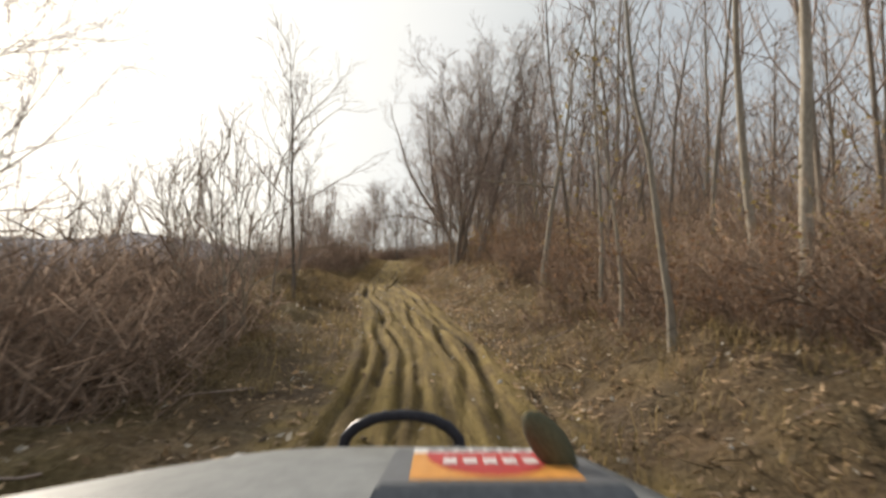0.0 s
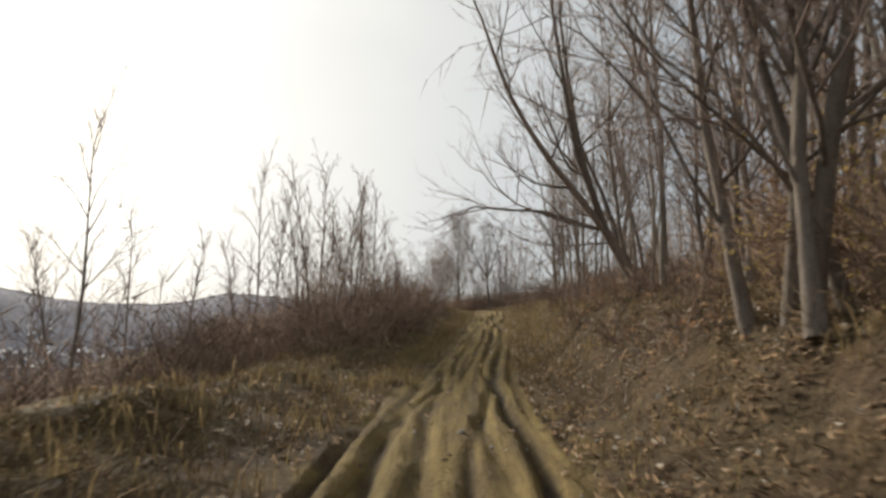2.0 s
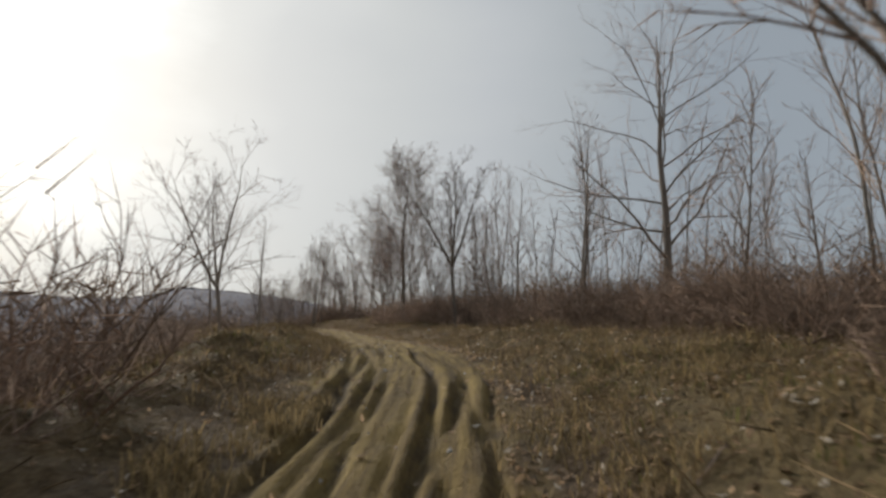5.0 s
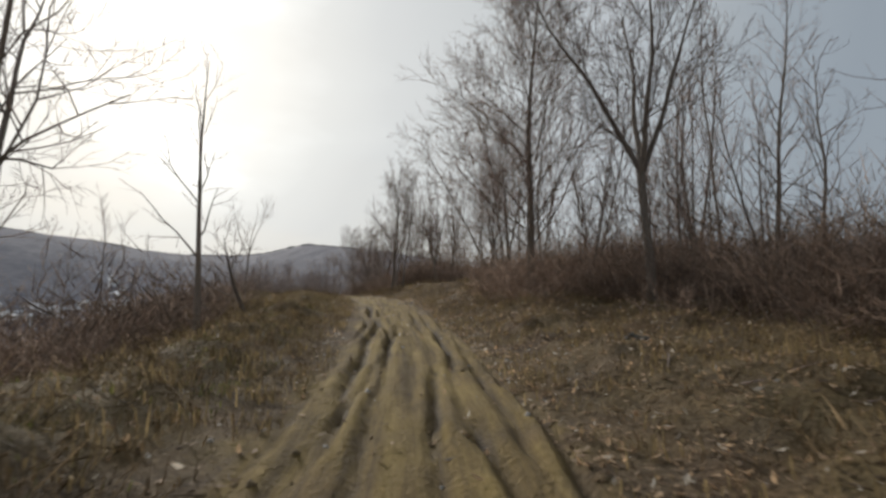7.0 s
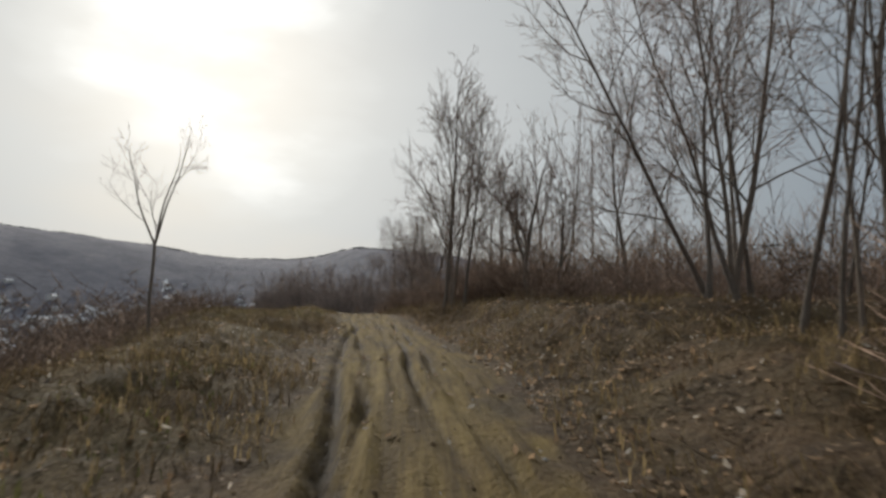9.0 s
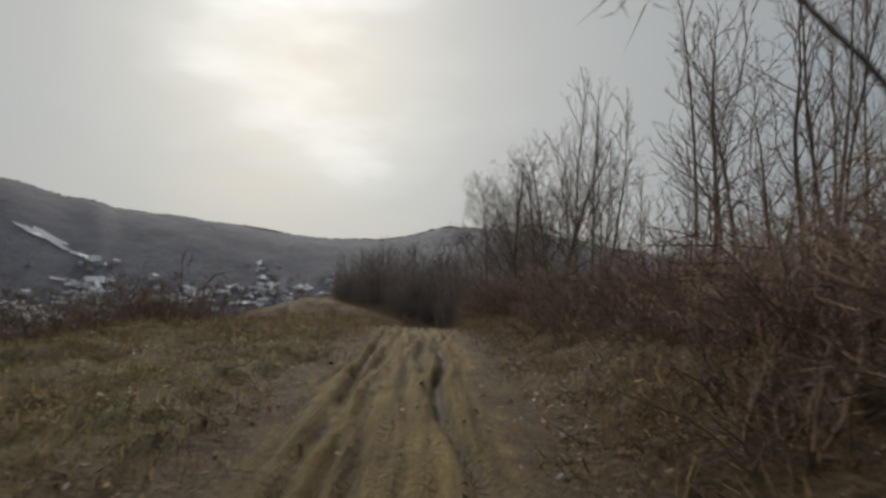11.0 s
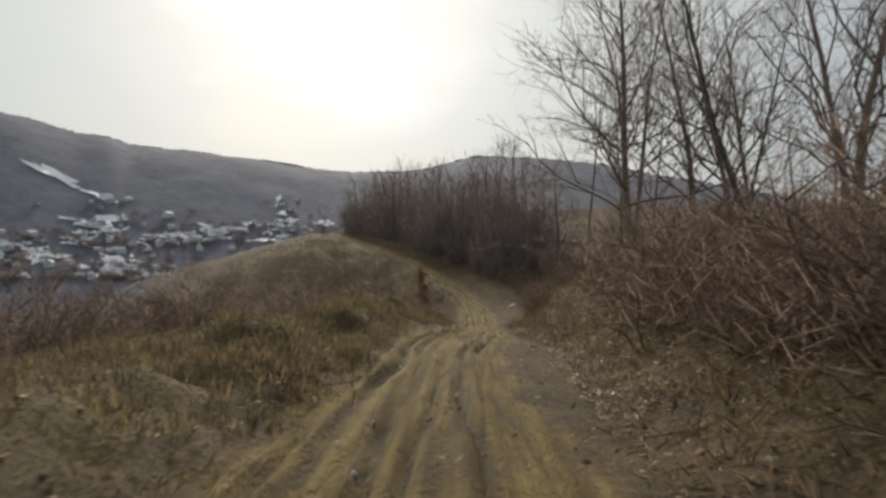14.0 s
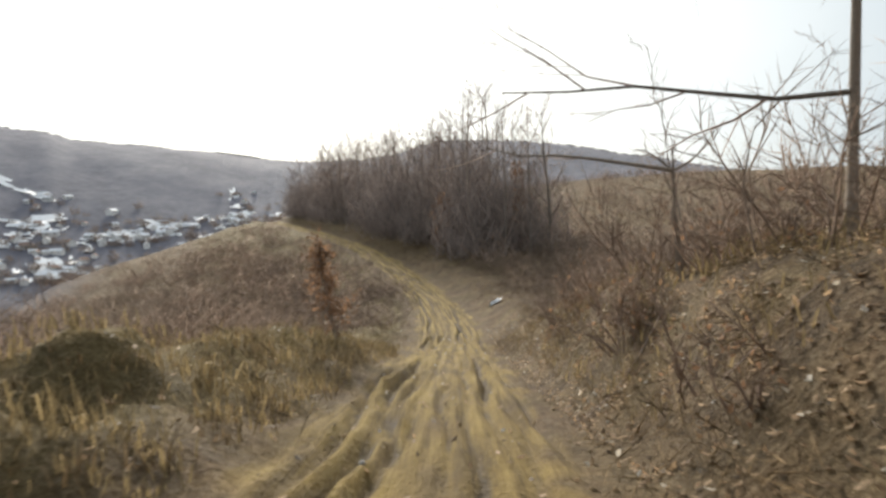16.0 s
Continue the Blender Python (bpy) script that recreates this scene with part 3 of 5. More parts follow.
def bush_lines(seed, height, width, count, arch=0.0, twigs=4, fine=3, segs=4, thin=1.0, wild=0.14):
    """Stems and twigs of a leafless shrub, sprung from one stool."""
    rng = np.random.RandomState(seed)
    lines, tips = [], []
    for k in range(count):
        r, a = width * 0.35 * np.sqrt(rng.rand()), rng.rand() * 6.283
        base = np.array([r * np.cos(a), r * np.sin(a), -0.12])
        out = 0.15 + 0.6 * rng.rand()
        d = np.array([np.cos(a) * out + rng.randn() * 0.22, np.sin(a) * out + rng.randn() * 0.22, 1.0])
        length = height * (0.45 + 0.6 * rng.rand())
        pts, rad = stem(rng, base, d, length, (0.009 + 0.009 * rng.rand()) * thin, 0.004 * thin, segs, wild, -arch)
        lines.append((pts, rad, 3))
        for j in range(twigs):
            i = (segs * (0.2 + 0.75 * rng.rand()))
            m = min(int(i), segs - 1)
            q = pts[m] + (pts[m + 1] - pts[m]) * (i - m)
            p2, r2 = stem(rng, q, turned(rng, pts[m + 1] - pts[m], 0.4 + 0.6 * rng.rand()), length * (0.22 + 0.28 * rng.rand()), 0.006 * thin, 0.003 * thin, 2, 0.16, 0.03)
            lines.append((p2, r2, 3))
            tips.append(p2[1:])
            for _ in range(fine):
                f = rng.rand()
                q2 = p2[1] + (p2[2] - p2[1]) * f if rng.rand() < 0.6 else p2[0] + (p2[1] - p2[0]) * f
                e = turned(rng, p2[2] - p2[0], 0.4 + 0.6 * rng.rand())
                p3 = np.array([q2, q2 + e * length * (0.08 + 0.14 * rng.rand())])
                lines.append((p3, (0.0036 * thin, 0.002 * thin), 3))
    return lines, np.concatenate(tips) if tips else None


def make_bush(name, label, seed, height, width, count, mat=None, leaves=None, group="", category="bush", apart=False, **more):
    lines, tips = bush_lines(seed, height, width, count, **more)
    ob = tagged(new(name), label, category, group)
    canes = [q for q in lines if len(q[0]) > 3]
    for group_of in ([[q] for q in canes] if apart else [canes]):
        kind = "stem" if apart else "stem_clump"
        part(kind, tubes(kind, group_of, mat or BRUSH), None, ob)
    part("crown", tubes("crown", [q for q in lines if len(q[0]) <= 3], mat or BRUSH), None, ob)
    if leaves:
        lm, per, size = leaves
        rng = np.random.RandomState(seed + 3)
        tips = np.concatenate([tips] * 3)
        tips = tips[rng.rand(len(tips)) < per]
        part("foliage", leaf_cloud("foliage", tips + rng.randn(*tips.shape) * 0.06, size, rng, lm), None, ob, "withered leaves still hanging on")
    return ob


def tangle(seed, width, height, count, length, thick, stand=0.6):
    """Arrays of a low or tall tangle of bent thin twigs, standing or sprawling."""
    r = np.random.RandomState(seed)
    lines = []
    for _ in range(count):
        d, a = width * 0.5 * np.sqrt(r.rand()), r.rand() * 6.283
        top = height * (0.45 + 0.55 * r.rand()) * (1 - 0.5 * (d / (width * 0.5)) ** 2)
        z = top * r.rand() ** 1.3 - 0.05
        b, w, n = r.rand() * 6.283, stand + 0.5 * r.randn(), length * (0.5 + 0.8 * r.rand())
        p = np.array([d * np.cos(a), d * np.sin(a), z])
        q = p + n * np.array([np.cos(b), np.sin(b), w]) / math.sqrt(1 + w * w)
        lines.append((np.array([p, q]), (thick * (0.6 + 0.8 * r.rand()), 0), 3))
    return tube_arrays(lines)


def joined(name, label, category, kinds, spots, mat, sizes=(0.8, 1.2), tall=(0.9, 1.15), seed=1):
    """One object of kind stuff: the kinds, as arrays, set down at all the spots."""
    r = np.random.RandomState(seed)
    verts, faces, tris, at = [], [], [], 0
    xs, ys = np.array(spots, float).T
    zs = land(xs, ys)
    for x, y, z in zip(xs, ys, zs):
        v, f, t = kinds[r.randint(len(kinds))]
        a, s, h = r.rand() * 6.283, sizes[0] + (sizes[1] - sizes[0]) * r.rand(), tall[0] + (tall[1] - tall[0]) * r.rand()
        c, n = math.cos(a) * s, math.sin(a) * s
        verts.append(np.stack([v[:, 0] * c - v[:, 1] * n + x, v[:, 0] * n + v[:, 1] * c + y, v[:, 2] * s * h + z], -1))
        faces.append(f + at)
        tris.append(t + at)
        at += len(v)
    return tagged(new(name, mesh_of(name, np.concatenate(verts), [a for a in (np.concatenate(faces), np.concatenate(tris)) if len(a)], mat)), label, category, kind="stuff")


def plant(ob, x, y, turn=0.0, size=1.0, sink=0.0, tall=1.0):
    """Stands a thing on the ground at x, y."""
    ob.location = (x, y, ground_z(x, y) - sink)
    ob.rotation_euler = (0, 0, turn)
    ob.scale = (size, size, size * tall)
    return ob


def plant_copy(ob, x, y, turn=0.0, size=1.0, sink=0.0, tall=1.0):
    c = copy_thing(ob, Matrix.Identity(4))
    return plant(c, x, y, turn, size, sink, tall)


# ---- ground and track ----
def steps(*runs):
    out = []
    for a, b, d in runs:
        out += list(np.arange(a, b - 1e-6, d))
    return out


half = steps((1.9, 4.0, 0.15), (4.0, 9.0, 0.35), (9.0, 20.0, 1.0), (20.0, 60.0, 3), (60.0, 160.0, 8), (160, 500, 18), (500, 1200, 35), (1200, 3001, 300))
US = np.array([-v for v in reversed(half)] + steps((-1.8, 1.85, 0.05)) + half)
YS = np.array(steps((-1500, -300, 150), (-300, -60, 20), (-60, -4, 2.0), (-4, 60, 0.33), (60, 180, 0.36), (180, 215, 0.5), (215, 260, 1.0), (260, 420, 4), (420, 1300, 14), (1300, 3001, 170)))


def build_ground():
    u, y = np.meshgrid(US, YS)
    x = track_x(y) + u
    a = np.abs(u)
    z, dip = surface(x, y)
    edge = mud_half(y) + 0.12 + 0.28 * waves(x, y, 3.1, 51) + 0.25 * waves(x, y, 0.8, 52)
    crown = np.exp(-(((u + 0.2) / 0.22) ** 2)) * smooth(95, 125, y) * np.clip(0.5 + 0.9 * waves(x, y, 2.2, 56), 0, 1)  # tufted strip between the ruts
    mud = (1 - 0.7 * crown) * (1 - smooth(-0.25, 0.35, np.abs(u - mud_mid(y)) - edge)) * (1 - smooth(300, 340, y)) * np.clip(0.92 + 0.25 * waves(x, y, 1.3, 53), 0, 1)
    wet = np.clip(smooth(0.02, 0.10, -dip) * (0.8 + 0.5 * waves(x, y, 2.5, 54)), 0, 1)
    mud = mud * (1 - 0.3 * smooth(56, 66, y) * (1 - smooth(92, 104, y)) * np.clip(waves(x, y, 1.7, 57), 0, 1))
    field = smooth(100, 135, y) * smooth(2.2, 3.5, -u) * (1 - smooth(16, 22, -u)) * (0.3 + 0.7 * smooth(122, 136, y)) + 0.75 * smooth(40, 60, y) * (1 - smooth(75, 95, y)) * smooth(2, 3, u) * (1 - smooth(9, 12, u)) + 0.4 * smooth(2, 3, -u) * (1 - smooth(6, 9, -u))
    turf = np.clip(field * 1.0 + 0.35 * waves(x, y, 2.8, 55) + 0.2, 0, 1)
    # Where the haze-tinted woodland colour and crown relief take over.
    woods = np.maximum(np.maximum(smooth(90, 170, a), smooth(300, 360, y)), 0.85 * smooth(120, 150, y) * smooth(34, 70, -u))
    rows, cols = u.shape
    v = np.stack([x, y, z], -1).reshape(-1, 3)
    i = (np.arange(rows - 1)[:, None] * cols + np.arange(cols - 1)[None])
    quads = np.stack([i, i + 1, i + cols + 1, i + cols], -1)
    mid = (US[:-1] + US[1:]) / 2
    inside = np.abs(mid) < 1.85
    along = (YS[:-1] > -60) & (YS[:-1] < 300)
    pick = along[:, None] & inside[None]
    for name, sel, mat, label, cat in (("road", pick, ROAD, "rutted ochre mud track with wet wheel ruts", "dirt track"), ("ground", ~pick, GROUND, "hillside ground of fallen leaves, dry turf and haze-tinted far wooded slopes", "ground")):
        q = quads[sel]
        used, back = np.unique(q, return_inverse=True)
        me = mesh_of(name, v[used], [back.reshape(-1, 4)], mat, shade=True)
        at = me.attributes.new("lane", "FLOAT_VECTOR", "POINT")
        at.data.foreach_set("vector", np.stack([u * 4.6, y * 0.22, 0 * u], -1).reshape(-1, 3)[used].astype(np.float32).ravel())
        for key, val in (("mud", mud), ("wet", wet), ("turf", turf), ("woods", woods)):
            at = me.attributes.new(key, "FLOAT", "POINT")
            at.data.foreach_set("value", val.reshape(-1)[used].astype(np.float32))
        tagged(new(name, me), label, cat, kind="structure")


build_ground()

# ---- trees that stand out ----
def hero(name, label, x, y, turn=0.0, group="", **k):
    return plant(make_tree(name, label, group=group, fine=True, **k), x, y, turn)


hero("roadside_tree", "broad bare tree with an egg-shaped crown on the grassy verge", 18.00, 102.40, seed=11, thin=1.6, height=12.3, girth=0.18, clear=0.16, limbs=64, spread=0.4, levels=(7, 5, 4), angle=0.95, lift=0.11, share=0.55, wobble=0.07, stout=0.2)
hero("forked_tree", "bare tree whose trunk forks low into spreading leaders", 20.95, 97.80, seed=12, thin=1.7, height=11.5, girth=0.16, clear=0.36, limbs=42, spread=0.26, levels=(7, 5, 3), forks=4, lift=0.12, stout=0.3)
hero("slope_tree", "wide bare tree with a low fork on the downhill side", 7.3, 89.1, turn=2.4, seed=13, thin=1.5, height=10.2, girth=0.13, clear=0.33, limbs=27, spread=0.36, levels=(5, 4, 2), forks=3, lift=0.08, wobble=0.1, angle=0.95)
hero("slim_tree", "slim bare tree close behind a larger one", 6.7, 89.9, seed=65, height=8.6, girth=0.075, clear=0.3, limbs=14, spread=0.26, levels=(4, 3, 2), angle=0.8, thin=1.4)
hero("slim_tree", "slim young bare tree at the edge of the slope", 8.60, 94.50, seed=14, height=7.4, girth=0.09, clear=0.28, limbs=11, spread=0.26, levels=(3, 3), angle=0.95)
hero("lone_tree", "thin bare tree with long rising limbs beside the track", 0.99, 18.20, seed=15, height=7.8, girth=0.062, clear=0.45, limbs=12, spread=0.26, levels=(4, 3, 2), angle=0.7, lift=0.08, thin=1.2, boughs=[(2.7, 78, 30, 3.3, 0.025), (2.8, -95, 38, 2.6, 0.02), (3.6, 50, 48, 2.8, 0.022), (4.4, 110, 40, 2.2, 0.018)])
hero("slim_tree", "slim bare sapling standing beside a larger tree", 0.35, 16.4, seed=60, height=6.4, girth=0.035, clear=0.3, limbs=9, spread=0.2, levels=(3, 3), angle=0.7, thin=1.2)
hero("crooked_tree", "crooked bare tree with one long low limb", 1.3, 22.6, seed=16, height=4.9, girth=0.05, clear=0.3, limbs=11, spread=0.34, levels=(5, 4, 2), angle=0.9, wobble=0.12, lean=(0.14, 0), boughs=[(1.0, 72, 24, 3.0, 0.021), (1.1, -60, 45, 1.4, 0.015)])
hero("spreading_tree", "spreading bare tree of several stems on the bank", 9.11, 28.60, seed=17, height=11.5, girth=0.11, clear=0.12, limbs=16, spread=0.36, levels=(7, 5, 3), angle=0.72, wobble=0.1, stems=7, share=0.45, thin=1.5)
hero("edge_tree", "young bare tree with long upswept limbs beside the track", -4.5, 8.9, seed=46, height=8.0, girth=0.09, clear=0.22, limbs=22, spread=0.46, levels=(6, 5, 3), angle=0.95, lift=0.05, thin=1.3)
hero("edge_tree", "pale bare tree with one long level limb", 8.60, 18.20, seed=47, height=10, girth=0.1, clear=0.3, limbs=14, spread=0.26, levels=(4, 3, 2), bark=BARK_PALE, boughs=[(3.2, -60, 14, 3.4, 0.04)], thin=1.3)
hero("coppiced_tree", "clump of straight stems sprung from one stool", 13.83, 48.00, seed=18, height=9.5, girth=0.062, clear=0.28, limbs=12, spread=0.2, levels=(4, 3), stems=9, angle=0.5, lift=0.14)
hero("dark_tree", "bushy dark bare tree on the grassy verge", 16.52, 58.90, seed=19, thin=1.7, height=7.5, girth=0.13, clear=0.18, limbs=26, spread=0.34, levels=(6, 4, 3), angle=0.75)
hero("tall_verge_tree", "tall bare tree at the thicket's edge", 25.89, 100.10, seed=20, height=11, girth=0.11, clear=0.3, limbs=22, spread=0.2, levels=(4, 4, 2), angle=0.7)
hero("tall_verge_tree", "tall slender bare tree over low brush", 26.77, 90.00, seed=21, height=12.5, girth=0.12, clear=0.3, limbs=22, spread=0.2, levels=(4, 4, 2), angle=0.7)
hero("overhanging_tree", "large bare tree with long drooping limbs", 25.86, 79.00, seed=22, thin=1.15, height=14, girth=0.2, clear=0.22, limbs=24, spread=0.42, levels=(5, 4, 2), angle=1.1, lift=0.02)
hero("crest_tree", "tall bare tree with several upswept leaders on the crest", 11.20, 125.40, seed=23, thin=1.6, height=9.8, girth=0.1, clear=0.25, limbs=18, spread=0.3, levels=(5, 4, 3), stems=4, lift=0.12, angle=0.75)
hero("gnarled_tree", "gnarled dark bare tree with knotty limbs", 14.3, 125.0, seed=24, thin=1.7, height=6.4, girth=0.15, clear=0.3, limbs=24, spread=0.34, levels=(6, 4, 3), forks=3, wobble=0.17)
hero("gnarled_tree", "small gnarled bare tree beside a larger one", 15.3, 124.2, seed=61, thin=1.6, height=5.0, girth=0.1, clear=0.3, limbs=14, spread=0.3, levels=(5, 4, 2), wobble=0.16)
hero("fan_tree", "bare tree with a fan of fine upright limbs", 18.9, 129.6, seed=25, thin=1.6, height=8.8, girth=0.13, clear=0.14, limbs=34, spread=0.44, levels=(6, 5, 3), angle=0.95, lift=0.09, share=0.45, stout=0.25)
hero("small_tree", "small young tree with upswept bare limbs on the slope", 1.80, 120.30, seed=66, height=7.4, girth=0.065, clear=0.46, limbs=6, spread=0.3, levels=(4, 3, 2), forks=3, angle=0.6, lift=0.1, wobble=0.11, thin=1.1)
hero("thin_tree", "clump of thin bare stems beside the track", 17.9, 114.8, seed=27, thin=1.5, height=10.4, girth=0.085, clear=0.2, limbs=14, spread=0.32, levels=(6, 4, 3), stems=6, angle=0.85)
hero("thin_tree", "clump of slim upright stems at the verge", 17.1, 108.2, seed=67, thin=1.1, height=9.0, girth=0.045, clear=0.25, limbs=10, spread=0.24, levels=(4, 3, 2), stems=4, angle=0.7)
hero("thin_tree", "thin bare tree with upright limbs behind the verge", 20.2, 112.0, seed=48, thin=1.15, height=9.5, girth=0.09, clear=0.25, limbs=14, spread=0.26, levels=(4, 3, 2), stems=2, angle=0.7)
hero("thin_tree", "thin bare tree in a row behind the verge", 19.4, 118.0, seed=49, thin=1.15, height=8.5, girth=0.085, clear=0.22, limbs=16, spread=0.3, levels=(4, 3, 2), angle=0.75)
hero("dead_bush_tree", "dark half-fallen small tree on the slope", 8.4, 99.2, seed=50, thin=1.15, height=3.0, girth=0.09, clear=0.25, limbs=10, spread=0.5, levels=(5, 4), angle=0.9, wobble=0.16, lean=(-0.35, 0.0))
hero("hedge_tree", "dark bare hedge tree with spreading limbs", 7.34, 155.00, seed=28, thin=1.15, height=8.5, girth=0.14, clear=0.2, limbs=20, spread=0.38, levels=(5, 4, 3), angle=0.9, wobble=0.13)
hero("hedge_tree", "dark bare hedge tree leaning over the brush", 8.04, 149.00, seed=29, thin=1.15, height=8.0, girth=0.15, clear=0.22, limbs=20, spread=0.4, levels=(5, 4, 2), angle=1.0, wobble=0.15, lean=(0.1, -0.1))
hero("hedge_tree", "tall dark hedge tree with twisted limbs", 5.07, 162.00, seed=30, thin=1.15, height=10.5, girth=0.17, clear=0.25, limbs=24, spread=0.36, levels=(5, 4, 3), angle=0.95, wobble=0.14)
hero("hedge_tree", "pale-limbed crooked tree rising out of the hedge", 4.30, 166.50, seed=53, thin=1.15, height=9.0, girth=0.11, clear=0.2, limbs=20, spread=0.36, levels=(5, 4, 3), angle=0.8, wobble=0.15, stems=2)
hero("hedge_tree", "tall straight tree behind the hedge", 4.80, 176.50, seed=54, thin=1.15, height=11.5, girth=0.14, clear=0.25, limbs=22, spread=0.3, levels=(5, 4, 2), angle=0.9, stems=2)
hero("hedge_tree", "slender twisted tree in the hedge", 5.20, 170.00, seed=55, thin=1.15, height=10.0, girth=0.1, clear=0.25, limbs=18, spread=0.3, levels=(5, 4, 2), angle=0.8, wobble=0.13)
hero("hedge_tree", "upright dark tree in the hedge", 6.60, 157.50, seed=56, thin=1.15, height=9.0, girth=0.12, clear=0.2, limbs=22, spread=0.34, levels=(5, 4, 3), angle=0.7, wobble=0.12, stems=2)
hero("hedge_tree", "tall pair of bare trunks behind the hedge", 1.36, 179.72, seed=57, thin=1.15, height=12.5, girth=0.11, clear=0.3, limbs=16, spread=0.3, levels=(5, 4, 3), angle=0.85, wobble=0.11, stems=2)
hero("hedge_tree", "tall bare tree with many upswept limbs in the hedge", 3.16, 179.16, seed=58, thin=1.15, height=12.0, girth=0.13, clear=0.22, limbs=26, spread=0.3, levels=(5, 4, 3), angle=0.85, wobble=0.11, stems=1)
hero("hedge_tree", "tall twisted bare tree of two stems in the hedge", 3.99, 175.26, seed=59, thin=1.15, height=10.0, girth=0.1, clear=0.22, limbs=14, spread=0.3, levels=(5, 4, 3), angle=0.85, wobble=0.11, stems=2)
hero("bank_tree", "straight bare tree with tiers of level limbs", 0.90, 177.60, seed=31, thin=1.15, height=12.5, girth=0.15, clear=0.2, limbs=40, spread=0.36, levels=(6, 5, 3), angle=1.05, lift=0.05, share=0.6)
hero("bank_tree", "thin straight bare tree with one long level limb", -0.6, 181.5, seed=32, height=10.5, girth=0.065, clear=0.36, limbs=10, spread=0.26, levels=(5, 4, 2), angle=1.15, lift=0.03, boughs=[(1.7, -84, -5, 3.7, 0.034)])
hero("bank_tree", "thin straight bare tree beside two others", 0.70, 182.70, seed=42, height=11.5, girth=0.075, clear=0.3, limbs=14, spread=0.24, levels=(4, 3, 2), angle=1.1, lift=0.03)
hero("bank_tree", "thin bare tree leaning a little outwards", 1.90, 183.40, seed=43, height=10.5, girth=0.065, clear=0.3, limbs=12, spread=0.24, levels=(4, 3, 2), angle=1.0, lift=0.03, lean=(0.05, 0))
hero("crooked_tree", "crooked young tree with forked bare limbs", 2.60, 180.50, seed=44, height=5.5, girth=0.07, clear=0.35, limbs=9, spread=0.36, levels=(4, 3), forks=2, wobble=0.17)
hero("leaning_oak", "stout dark oak leaning, with long low limbs over the track", 12.5, 39.2, seed=45, height=11, girth=0.175, clear=0.2, limbs=22, spread=0.32, levels=(6, 4, 3), thin=1.15, angle=0.9, wobble=0.12, lift=0.26, forks=3, lean=(-0.36, 0), boughs=[(2.0, -80, 8, 4.6, 0.05), (1.9, -72, 20, 4.2, 0.04), (1.6, -88, 0, 3.6, 0.03)])
for k, (x, y) in enumerate(((13.9, 36.5), (15.2, 41.0), (14.6, 44.5), (13.2, 33.0))):
    hero("boughed_tree", "dark bare tree with twisted boughs on top of the bank", x, y, k * 1.7, seed=70 + k, height=10.5, girth=0.12, clear=0.2, limbs=18, spread=0.34, levels=(5, 4, 3), thin=1.4, angle=0.8, wobble=0.14, stems=2)
hero("broken_snag", "broken dead tree with a splintered top", -1.9, 184.2, seed=33, height=2.3, girth=0.07, clear=0.6, limbs=2, spread=0.2, levels=(2, 2), angle=1.0, lift=0.0, wobble=0.1, category="dead tree", boughs=[(1.6, -78, 13, 2.9, 0.034), (1.6, -40, 35, 0.8, 0.024), (1.7, 100, 14, 1.0, 0.02)])
hero("birch", "pale thin birch with a crooked trunk", 5.36, 7.30, seed=34, height=8, girth=0.055, clear=0.45, limbs=12, spread=0.2, levels=(3, 2), bark=BARK_PALE, wobble=0.16)
hero("birch", "pale straight birch behind the bank", 7.50, 12.80, seed=35, height=10, girth=0.06, clear=0.4, limbs=14, spread=0.18, levels=(3, 2), bark=BARK_PALE)
hero("orange_bush_tree", "small beech still holding rust-brown leaves", -9.9, 190.0, seed=36, height=2.9, girth=0.04, clear=0.04, limbs=44, spread=0.34, levels=(4, 3), leaves=(RUST_LEAF, 0.85, 0.075), angle=0.55)
hero("shrub_tree", "tall pale-twigged shrub of many stems", -0.9, 12.2, seed=51, height=4.4, girth=0.03, clear=0.2, limbs=8, spread=0.34, levels=(4, 3), stems=7, angle=0.7, thin=1.3, bark=BARK_PALE)
hero("shrub_tree", "tall pale-twigged shrub beside another", -1.8, 13.6, seed=52, height=4.2, girth=0.03, clear=0.2, limbs=8, spread=0.34, levels=(4, 3), stems=6, angle=0.7, thin=1.3, bark=BARK_PALE)

plant(make_tree("leafy_tree", "slender tree still holding ochre-green leaves at the wood's edge", 63, bark=BARK_PALE, leaves=(OCHRE_LEAF, 0.35, 0.055), height=5.4, girth=0.045, clear=0.2, limbs=16, spread=0.26, levels=(4, 3), angle=0.8, lift=0.02, thin=1.2), 6.2, 9.9)
plant(make_tree("leafy_tree", "low tree holding drooping ochre leaves beside the bank", 64, bark=BARK_PALE, leaves=(OCHRE_LEAF, 0.3, 0.05), height=4.4, girth=0.04, clear=0.2, limbs=14, spread=0.3, levels=(4, 3), angle=0.9, lift=0.0, thin=1.2), 9.6, 21.6)

# ---- woods, thickets and hedges ----
rng = np.random.RandomState(77)


def row_of(kinds, spots, sizes=(0.8, 1.2), tall=(0.9, 1.15), sink=0.0):
    """Copies of the kinds, one at each spot; the kinds themselves take the first spots."""
    fresh = list(kinds)
    for n, (x, y) in enumerate(spots):
        k = n if n < len(kinds) else rng.randint(len(kinds))
        args = (x, y, rng.rand() * 6.283, sizes[0] + (sizes[1] - sizes[0]) * rng.rand(), sink, tall[0] + (tall[1] - tall[0]) * rng.rand())
        if kinds[k] in fresh:
            fresh.remove(kinds[k])
            plant(kinds[k], *args)
        else:
            plant_copy(kinds[k], *args)


